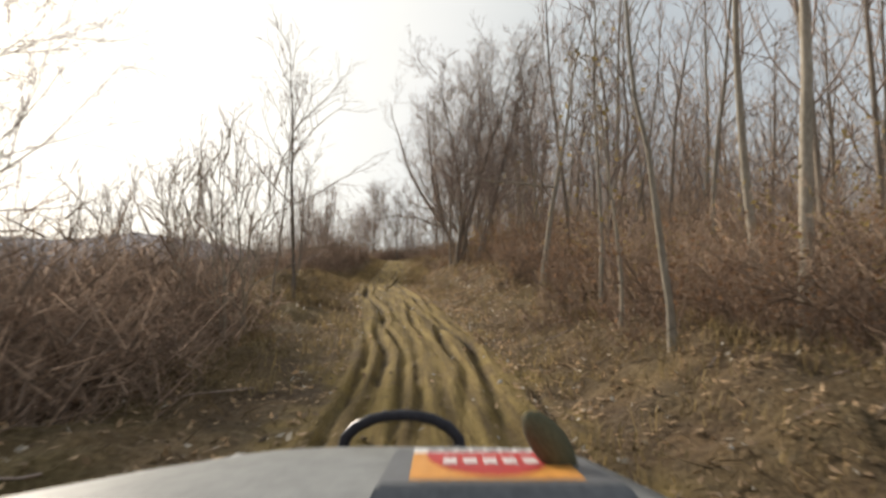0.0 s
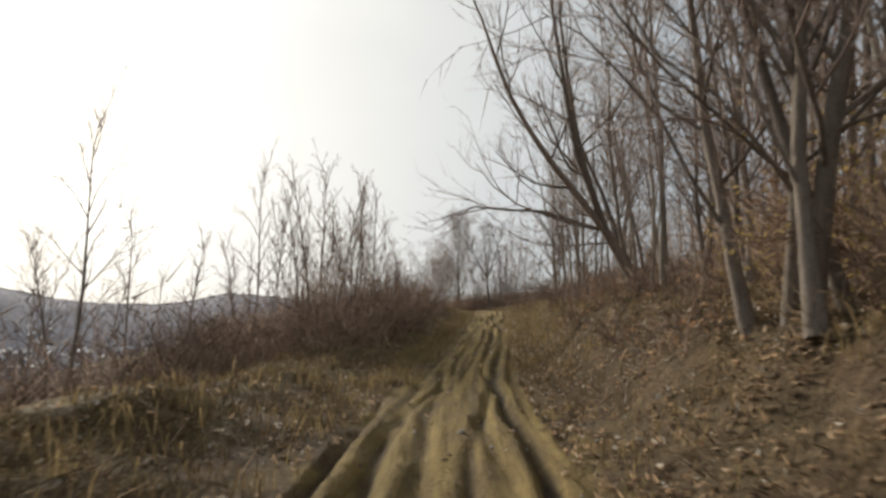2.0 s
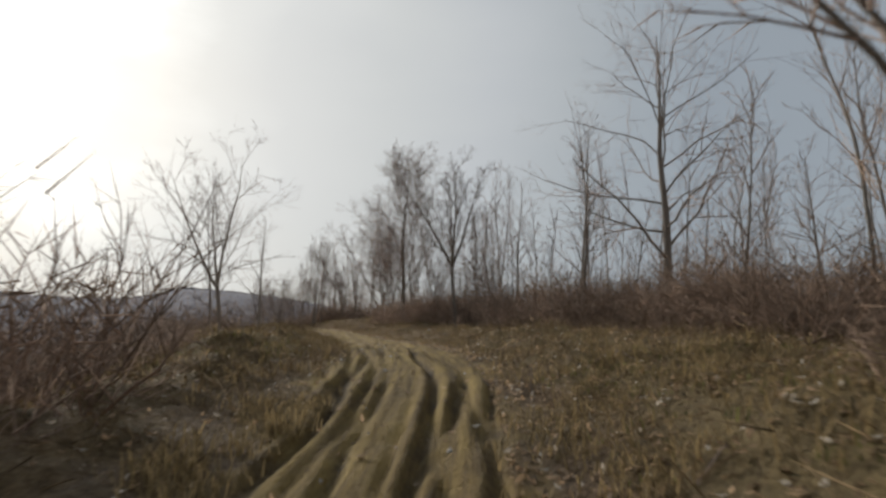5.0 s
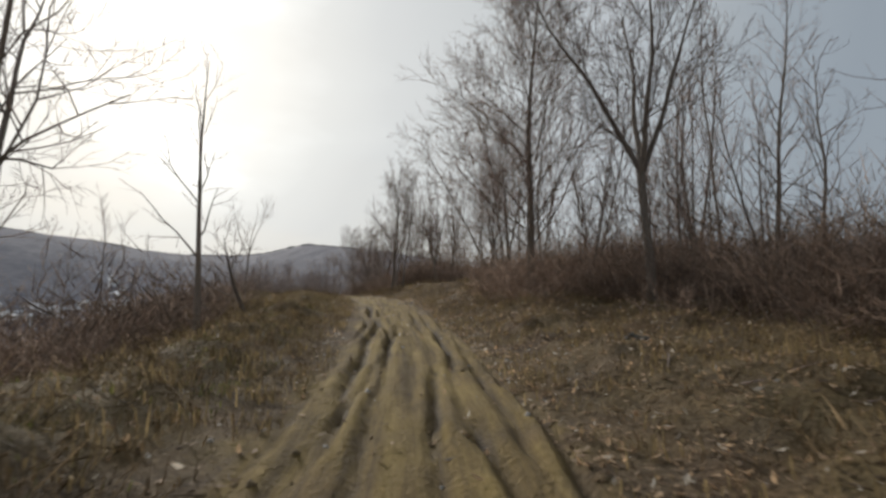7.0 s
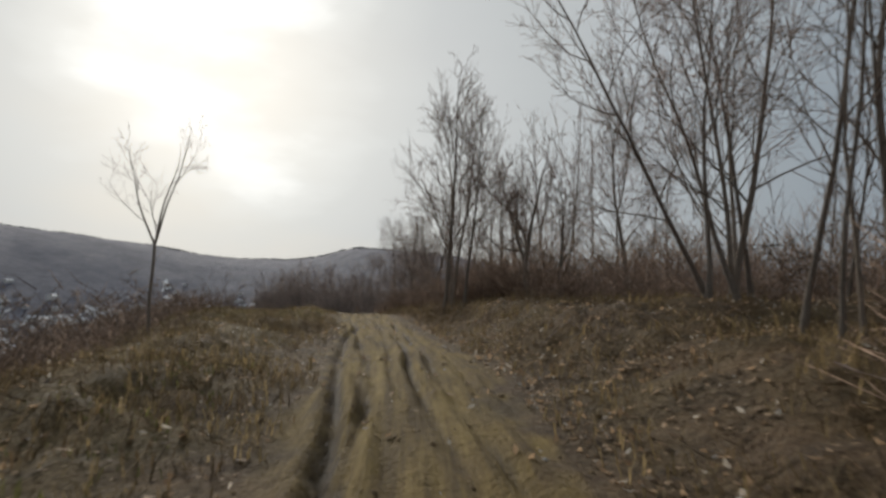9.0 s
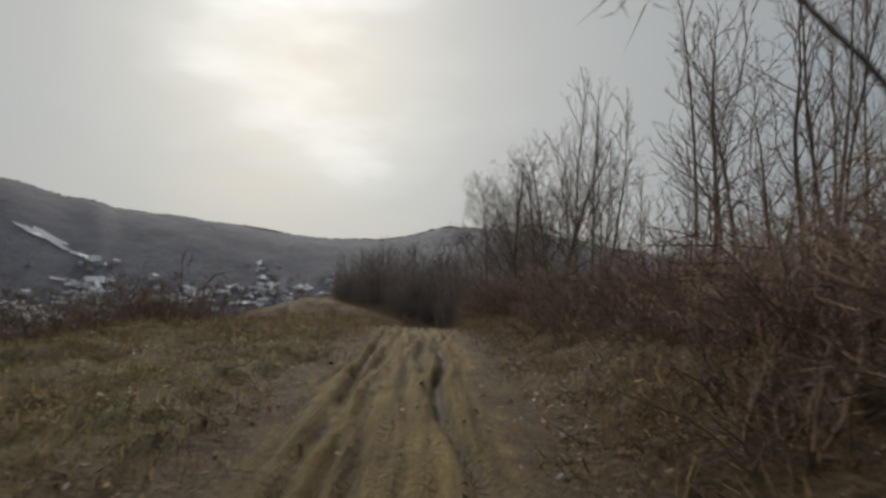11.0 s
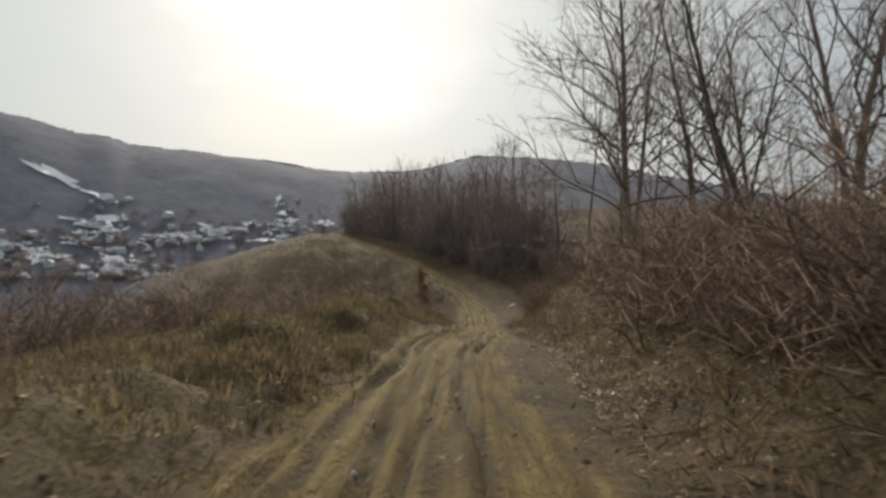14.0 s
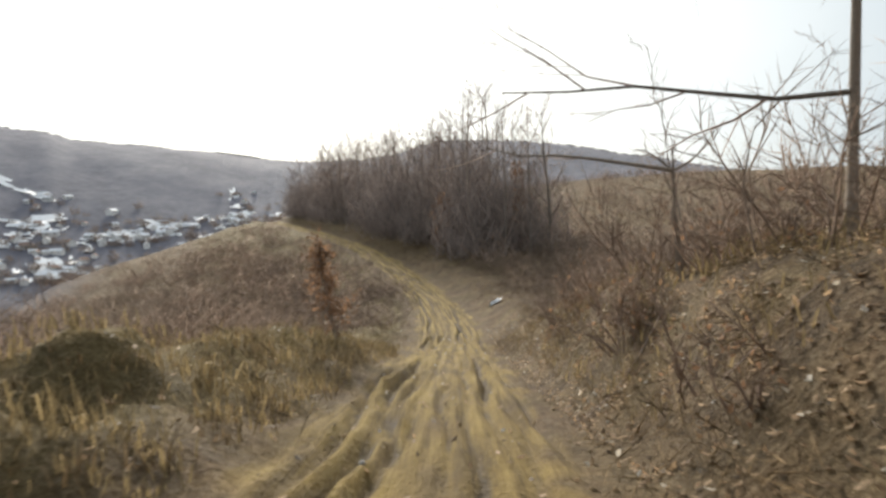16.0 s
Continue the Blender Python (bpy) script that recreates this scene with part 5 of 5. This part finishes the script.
def build_vehicle():
    """Bonnet, wings, hoop and front wheels of an off-road car; x across, y ahead, z up from the ground below its middle."""
    car = tagged(new("off_road_car"), "mud-stained grey off-road car front on the muddy track", "car")
    xm = -0.09

    def across(z, drop, y, left, right, n=14):
        out = []
        for i in range(n + 1):
            f = -1 + 2 * i / n
            out.append((xm + f * (left if f < 0 else right), y + 0.03 * (1 - f * f), z - drop * f ** 4))
        return out

    bonnet = part("bonnet", lofted([across(1.09, 0.03, 0.9, 1.28, 0.76), across(1.06, 0.03, 1.5, 1.02, 0.66), across(1.02, 0.03, 1.95, 0.78, 0.61), across(0.995, 0.03, 2.2, 0.61, 0.585), across(0.96, 0.04, 2.25, 0.595, 0.575), across(0.86, 0.04, 2.26, 0.58, 0.57)]), PAINT, car, "flat bonnet of dusty dull grey paint")
    thick(bonnet, 0.02)
    for s in (-1, 1):
        rows = []
        for y, top, inner, outer in ((1.05, 1.05, 0.725, 0.98), (1.3, 1.035, 0.705, 0.98), (1.6, 1.015, 0.68, 0.95), (1.9, 0.985, 0.635, 0.88), (2.15, 0.95, 0.6, 0.76), (2.24, 0.9, 0.585, 0.68)):
            low = 0.78 if 1.2 < y < 2.1 else 0.55
            rows.append([(xm + s * (inner + 0.002), y, top - 0.08), (xm + s * (inner + outer) / 2, y, top - 0.09), (xm + s * (outer - 0.03), y, top - 0.11), (xm + s * outer, y, top - 0.16), (xm + s * outer, y, low)])
        thick(part("wing", lofted(rows), PAINT, car), 0.02)
    bm = bmesh.new()
    box(bm, xm - 0.62, xm + 0.62, 2.18, 2.23, 0.5, 0.86)
    part("front_panel", bm, PAINT, car)
    for i in range(7):
        bm = bmesh.new()
        box(bm, xm - 0.3 + 0.09 * i, xm - 0.26 + 0.09 * i, 2.228, 2.25, 0.58, 0.8)
        part("grille_bar", bm, RUBBER, car)
    for s in (-1, 1):
        bm = bmesh.new()
        bmesh.ops.create_cone(bm, cap_ends=True, segments=20, radius1=0.09, radius2=0.085, depth=0.06, matrix=Matrix.Translation((xm + s * 0.47, 2.25, 0.7)) @ Matrix.Rotation(radians(90), 4, "X"))
        part("headlight", bm, GLASSY, car, "round headlight lens")
    bm = bmesh.new()
    box(bm, xm - 0.75, xm + 0.75, 2.26, 2.4, 0.42, 0.56)
    bmesh.ops.bevel(bm, geom=bm.edges[:], offset=0.02, segments=2, affect="EDGES")
    part("bumper", bm, RUBBER, car, "dark steel bumper")
    arc = [(-0.35, 2.34, 0.5), (-0.345, 2.36, 0.8), (-0.335, 2.36, 0.93)] + [(-0.12 - 0.215 * math.cos(a), 2.36, 0.93 + 0.145 * math.sin(a) ** 0.75) for a in (0.35, 0.7, 1.05, 1.3, 1.57, 1.84, 2.1, 2.44, 2.8)] + [(0.095, 2.36, 0.93), (0.105, 2.36, 0.8), (0.11, 2.34, 0.5)]
    part("guard_hoop", tubes("guard_hoop", rod(arc, 0.021), HOOP), None, car, "black tubular guard hoop")
    # The raised panel with its sticker.
    z = lambda y: 1.05 - (y - 1.5) * 0.118
    bm = bmesh.new()
    base = [(-0.16, 1.31), (0.44, 1.31), (0.43, 2.02), (-0.145, 2.02)]
    lid = [(-0.12, 1.37), (0.40, 1.37), (0.39, 1.98), (-0.115, 1.98)]
    vb, vt = [bm.verts.new((x, y, z(y) - 0.02)) for x, y in base], [bm.verts.new((x, y, z(y) + 0.055)) for x, y in lid]
    bm.faces.new(vt)
    for i in range(4):
        bm.faces.new((vb[i], vb[(i + 1) % 4], vt[(i + 1) % 4], vt[i]))
    bmesh.ops.bevel(bm, geom=[e for e in bm.edges], offset=0.008, segments=2, affect="EDGES")
    panel = part("raised_panel", bm, PAINT_DARK, car, "raised riveted panel of darker grey")

    def patch(name, outline, lift, mat):
        b2 = bmesh.new()
        f = b2.faces.new([b2.verts.new((x, y, z(y) + 0.056 + lift)) for x, y in outline])
        bmesh.ops.recalc_face_normals(b2, faces=[f])
        r = bmesh.ops.extrude_face_region(b2, geom=[f])
        bmesh.ops.translate(b2, verts=[q for q in r["geom"] if isinstance(q, bmesh.types.BMVert)], vec=(0, 0, 0.001))
        return part(name, b2, mat, panel)

    patch("sticker_field", [(-0.056, 1.42), (0.322, 1.42), (0.34, 1.85), (-0.06, 1.85)], 0.0005, ORANGE)
    red = [(0.14 + 0.165 * math.cos(a), 1.84 - 0.38 * math.sin(a)) for a in np.linspace(0, math.pi, 15)]
    patch("sticker_shape", red, 0.003, RED)
    patch("sticker_band", [(-0.06, 1.852), (0.34, 1.852), (0.345, 1.95), (-0.062, 1.95)], 0.0005, WHITE)
    for i in range(5):
        patch("sticker_bar", [(0.02 + i * 0.05, 1.62), (0.054 + i * 0.05, 1.62), (0.054 + i * 0.05, 1.70), (0.02 + i * 0.05, 1.70)], 0.006, WHITE)
    for i in range(8):
        patch("sticker_bar", [(-0.02 + i * 0.042, 1.885), (0.012 + i * 0.042, 1.885), (0.012 + i * 0.042, 1.915), (-0.02 + i * 0.042, 1.915)], 0.003, PAINT_DARK)
    for i in range(9):
        bm = bmesh.new()
        bmesh.ops.create_icosphere(bm, subdivisions=1, radius=0.006, matrix=Matrix.Translation((-0.13 + 0.066 * i, 1.325, z(1.325) + 0.008)))
        part("rivet", bm, STEEL, car)
    for i in range(5):
        bm = bmesh.new()
        bmesh.ops.create_icosphere(bm, subdivisions=1, radius=0.006, matrix=Matrix.Translation((-0.145, 1.42 + 0.12 * i, z(1.42 + 0.12 * i) + 0.008)))
        part("rivet", bm, STEEL, car)
    bm = bmesh.new()
    box(bm, -0.665, -0.62, 2.14, 2.18, 0.955, 0.985)
    bmesh.ops.bevel(bm, geom=bm.edges[:], offset=0.006, segments=1, affect="EDGES")
    part("bonnet_catch", bm, STEEL, car, "small bright bonnet catch")
    # A mud-caked mirror on a stalk.
    bm = bmesh.new()
    bmesh.ops.create_uvsphere(bm, u_segments=16, v_segments=10, radius=1, matrix=Matrix.Translation((0.28, 1.62, 1.145)) @ Matrix.Rotation(radians(-38), 4, "Y") @ Matrix.Diagonal((0.045, 0.035, 0.095, 1)))
    for f in bm.faces:
        f.smooth = True
    knob = part("mirror_head", bm, OLIVE, car, "mud-caked dark olive mirror back")
    part("stalk", tubes("stalk", rod([(0.30, 1.62, 1.1), (0.38, 1.6, 1.06), (0.47, 1.58, 1.02)], 0.012), RUBBER), None, knob)
    for s in (-1, 1):
        hub = Matrix.Translation((xm + s * 0.74, 1.66, 0.37)) @ Matrix.Rotation(radians(90), 4, "Y")
        wheel = part("wheel", ring_mesh(0.2, 0.23, 0.16, hub), STEEL, car)
        part("tyre", ring_mesh(0.22, 0.37, 0.22, hub, True), RUBBER, wheel, "muddy knobbly tyre")
        bm = bmesh.new()
        bmesh.ops.create_cone(bm, cap_ends=True, segments=20, radius1=0.2, radius2=0.12, depth=0.1, matrix=hub)
        part("rim", bm, STEEL, wheel)
    car.matrix_world = Matrix.Translation((0, 0, 0.04)) @ Matrix.Rotation(radians(-15.7), 4, "Z") @ Matrix.Rotation(radians(1.4), 4, "X") @ Matrix.Translation((0, 0, 1.5)) @ Matrix.Rotation(radians(-1.9), 4, "Y") @ Matrix.Translation((0, 0, -1.5))


def ring_mesh(inner, outer, width, m, lugs=False):
    """A wheel ring or tyre, with tread lugs if asked."""
    bm = bmesh.new()
    n = 36
    w = width / 2
    prof = [(inner, -w * 0.8), (outer * 0.93, -w), (outer, -w * 0.75), (outer, w * 0.75), (outer * 0.93, w), (inner, w * 0.8)]
    rows = []
    for i in range(n):
        a = i * 6.2832 / n
        rows.append([bm.verts.new((r * (1 + (0.025 if lugs and i % 2 and 0 < k < 5 else 0)) * math.cos(a), r * (1 + (0.025 if lugs and i % 2 and 0 < k < 5 else 0)) * math.sin(a), z)) for k, (r, z) in enumerate(prof)])
    for i in range(n):
        for k in range(len(prof)):
            bm.faces.new((rows[i][k], rows[i][(k + 1) % len(prof)], rows[(i + 1) % n][(k + 1) % len(prof)], rows[(i + 1) % n][k]))
    bmesh.ops.transform(bm, matrix=m, verts=bm.verts)
    bmesh.ops.recalc_face_normals(bm, faces=bm.faces)
    return bm


build_vehicle()

# ---- small stuff on the ground ----
def strewn(count, y0, y1, u0, u1, seed, power=1.0):
    r = np.random.RandomState(seed)
    y = y0 + (y1 - y0) * r.rand(count)
    u = u0 + (u1 - u0) * r.rand(count) ** power
    return track_x(y) + u, y, r


def rut_ground(x, y):
    return surface(x, y)[0]


def litter():
    xs, ys = [], []
    for n, (count, y0, y1, u0, u1, p) in enumerate(((34000, -3, 62, 1.3, 11, 1.3), (16000, 18, 48, 1.6, 6.5, 1.0), (14000, -3, 62, -1.2, -9, 1.2), (32000, 62, 125, 1.3, 11, 1.2), (8000, 62, 125, -1.4, -8, 1.0), (16000, 125, 205, 1.6, 9, 1.2), (8000, 162, 186, 1.7, 6, 1.0), (7000, 125, 205, -2, -10, 1.0), (2500, 0, 200, -2, 2, 1.0))):
        x, y, r = strewn(count, y0, y1, u0, u1, 400 + n, p)
        keep = waves(x, y, 2.3, 71) + 0.5 * waves(x, y, 0.9, 72) > -0.35 - 0.3 * r.rand(count)
        xs.append(x[keep])
        ys.append(y[keep])
    x, y = np.concatenate(xs), np.concatenate(ys)
    r = np.random.RandomState(9)
    at = np.stack([x, y, rut_ground(x, y) + 0.012 + 0.05 * r.rand(len(x)) ** 2], -1)
    pale = r.rand(len(at)) < 0.07
    tagged(new("bleached_leaves", leaf_cloud("bleached_leaves", at[pale] + np.array([0, 0, 0.02]), 0.05, r, PALE_LEAF, 0.4)), "bleached pale leaves among the brown ones", "leaf litter", kind="stuff")
    at = at[~pale]
    tagged(new("leaf_litter", leaf_cloud("leaf_litter", at, 0.056, r, LITTER, 0.55)), "brown fallen leaves strewn over the ground", "leaf litter", kind="stuff")


def grass(name, label, mat, patches, height, seed, blades=6):
    """Tufts of thin bent blades, in clumps."""
    r = np.random.RandomState(seed)
    vs = []
    for n, (count, y0, y1, u0, u1) in enumerate(patches):
        x, y, q = strewn(count * 2, y0, y1, u0, u1, seed + 10 + n)
        keep = waves(x, y, 3.4, seed) + 0.6 * waves(x, y, 1.2, seed + 1) > -0.2
        x, y = x[keep], y[keep]
        z = rut_ground(x, y)
        for b in range(blades):
            m = len(x)
            bx, by = x + 0.14 * r.randn(m), y + 0.14 * r.randn(m)
            h = height * (0.5 + 0.9 * r.rand(m)) * (0.75 + 0.5 * waves(x, y, 2.0, seed + 2))
            a, lean, w = r.rand(m) * 6.283, 0.35 + 0.9 * r.rand(m), 0.005 + 0.006 * r.rand(m)
            cx, cy = np.cos(a), np.sin(a)
            p0 = np.stack([bx - cy * w, by + cx * w, z - 0.02], -1)
            p1 = np.stack([bx + cy * w, by - cx * w, z - 0.02], -1)
            k = 0.55
            p2 = np.stack([bx + cx * h * lean * 0.35 + cy * w * 0.8, by + cy * h * lean * 0.35 - cx * w * 0.8, z + h * k], -1)
            p3 = np.stack([bx + cx * h * lean * 0.35 - cy * w * 0.8, by + cy * h * lean * 0.35 + cx * w * 0.8, z + h * k], -1)
            p4 = np.stack([bx + cx * h * lean, by + cy * h * lean, z + h * (1 - 0.35 * lean)], -1)
            vs.append(np.stack([p0, p1, p2, p3, p4], 1))
    v = np.concatenate(vs)
    i = np.arange(len(v))[:, None] * 5
    me = mesh_of(name, v.reshape(-1, 3), [i + np.array([[0, 1, 2, 3]]), i + np.array([[3, 2, 4]])], mat)
    tagged(new(name, me), label, "grass", kind="stuff")


litter()
grass("dry_grass", "pale dry winter grass in tufts beside the track", DRY_GRASS, ((900, 2, 40, 1.5, 6), (1100, 8, 42, -6, -1.3), (900, 36, 66, -1.9, -1.0), (2600, 38, 66, 1.2, 8.5), (1900, 64, 125, 1.4, 7.5), (1500, 64, 112, -6, -1.5), (1700, 110, 150, -14, -1.8), (1700, 140, 170, -11, -1.8), (5200, 162, 196, -10, -2.0), (1800, 126, 200, 2.2, 6.5)), 0.28, 501)
grass("green_grass", "short dull green winter grass in tufts", GREEN_GRASS, ((900, 40, 66, 2.2, 8), (400, 66, 110, -5, -2.3), (2200, 124, 152, -14, -2.4)), 0.12, 521)
grass("dead_grass", "matted brown dead grass on the hummocks beside the track", WEED, ((2800, 145, 196, -10, -2.0), (1500, 64, 110, -7, -1.6), (1300, 17, 40, -7, -1.5), (900, 64, 110, 2, 7)), 0.2, 561)


def clods():
    """Mud clods along the ruts, and pale stones."""
    for name, label, mat, count, size, seed in (("mud_clods", "clods of ochre mud along the ruts", CLOD, 2600, 0.03, 541), ("stones", "small pale stones scattered along the track", STONE, 420, 0.03, 551)):
        x, y, r = strewn(count, 0, 205, -2.6, 2.6, seed)
        z = rut_ground(x, y)
        octa = np.array([(1, 0, 0), (-1, 0, 0), (0, 1, 0), (0, -1, 0), (0, 0, 0.8), (0, 0, -0.8)], float)
        tri = np.array([(0, 2, 4), (2, 1, 4), (1, 3, 4), (3, 0, 4), (2, 0, 5), (1, 2, 5), (3, 1, 5), (0, 3, 5)])
        s = size * (0.4 + 1.4 * r.rand(count) ** 2)
        v = np.stack([x, y, z], -1)[:, None] + s[:, None, None] * octa[None] * (0.7 + 0.6 * r.rand(count, 6, 1))
        f = tri[None] + np.arange(count)[:, None, None] * 6
        tagged(new(name, mesh_of(name, v.reshape(-1, 3), [f.reshape(-1, 3)], mat)), label, "mud clods" if "mud" in name else "stones", kind="stuff")


clods()


def sticks():
    """Dead branches lying about."""
    r = np.random.RandomState(61)
    lines = []
    for y0, y1, u0, u1, many in ((0, 62, 2.4, 8, 150), (0, 62, -7, -2.6, 60), (62, 125, 2.6, 8, 90), (125, 200, 2.4, 6, 80), (125, 200, -7, -3, 40)):
        for _ in range(many):
            y = y0 + (y1 - y0) * r.rand()
            x = float(track_x(y)) + u0 + (u1 - u0) * r.rand()
            a, n = r.rand() * 6.283, 0.3 + 1.1 * r.rand() ** 2
            ts = np.linspace(-0.5, 0.5, 4)
            px, py = x + np.cos(a) * n * ts + 0.03 * r.randn(4), y + np.sin(a) * n * ts + 0.03 * r.randn(4)
            lines.append((np.stack([px, py, rut_ground(px, py) + 0.02 + 0.05 * r.rand(4)], -1), np.linspace(0.012, 0.005, 4) * (0.6 + r.rand()), 4))
    tagged(new("dead_sticks", tubes("dead_sticks", lines, TWIG)), "dead grey sticks and twigs lying on the leaves", "sticks", kind="stuff")


sticks()


def crumpled_sheet(x, y, size, seed):
    """A scrap of thrown-away plastic sheeting, creased and lying on the ground."""
    r = np.random.RandomState(seed)
    n = 7
    g = np.linspace(-1, 1, n)
    u, v = np.meshgrid(g, g)
    px, py = x + size * (u * 0.6 + 0.12 * r.randn(n, n)), y + size * (v * 0.4 + 0.12 * r.randn(n, n))
    pz = rut_ground(px, py) + 0.03 + size * 0.22 * np.abs(r.randn(n, n)) * (1 - 0.6 * np.maximum(np.abs(u), np.abs(v)))
    i = np.arange(n - 1)[:, None] * n + np.arange(n - 1)[None]
    f = np.stack([i, i + 1, i + n + 1, i + n], -1).reshape(-1, 4)
    ob = tagged(new("plastic_sheet", mesh_of("plastic_sheet", np.stack([px, py, pz], -1).reshape(-1, 3), [f], SHEETING)), "crumpled pale plastic sheet lying on the ground", "litter", "scraps of litter")
    thick(ob, 0.006)


for k, (x, y, size) in enumerate(((18.0, 89.6, 0.3), (-3.5, 192.5, 0.3), (-8.4, 211.1, 0.5), (7.1, 147.6, 0.4))):
    crumpled_sheet(x, y, size, 620 + k)
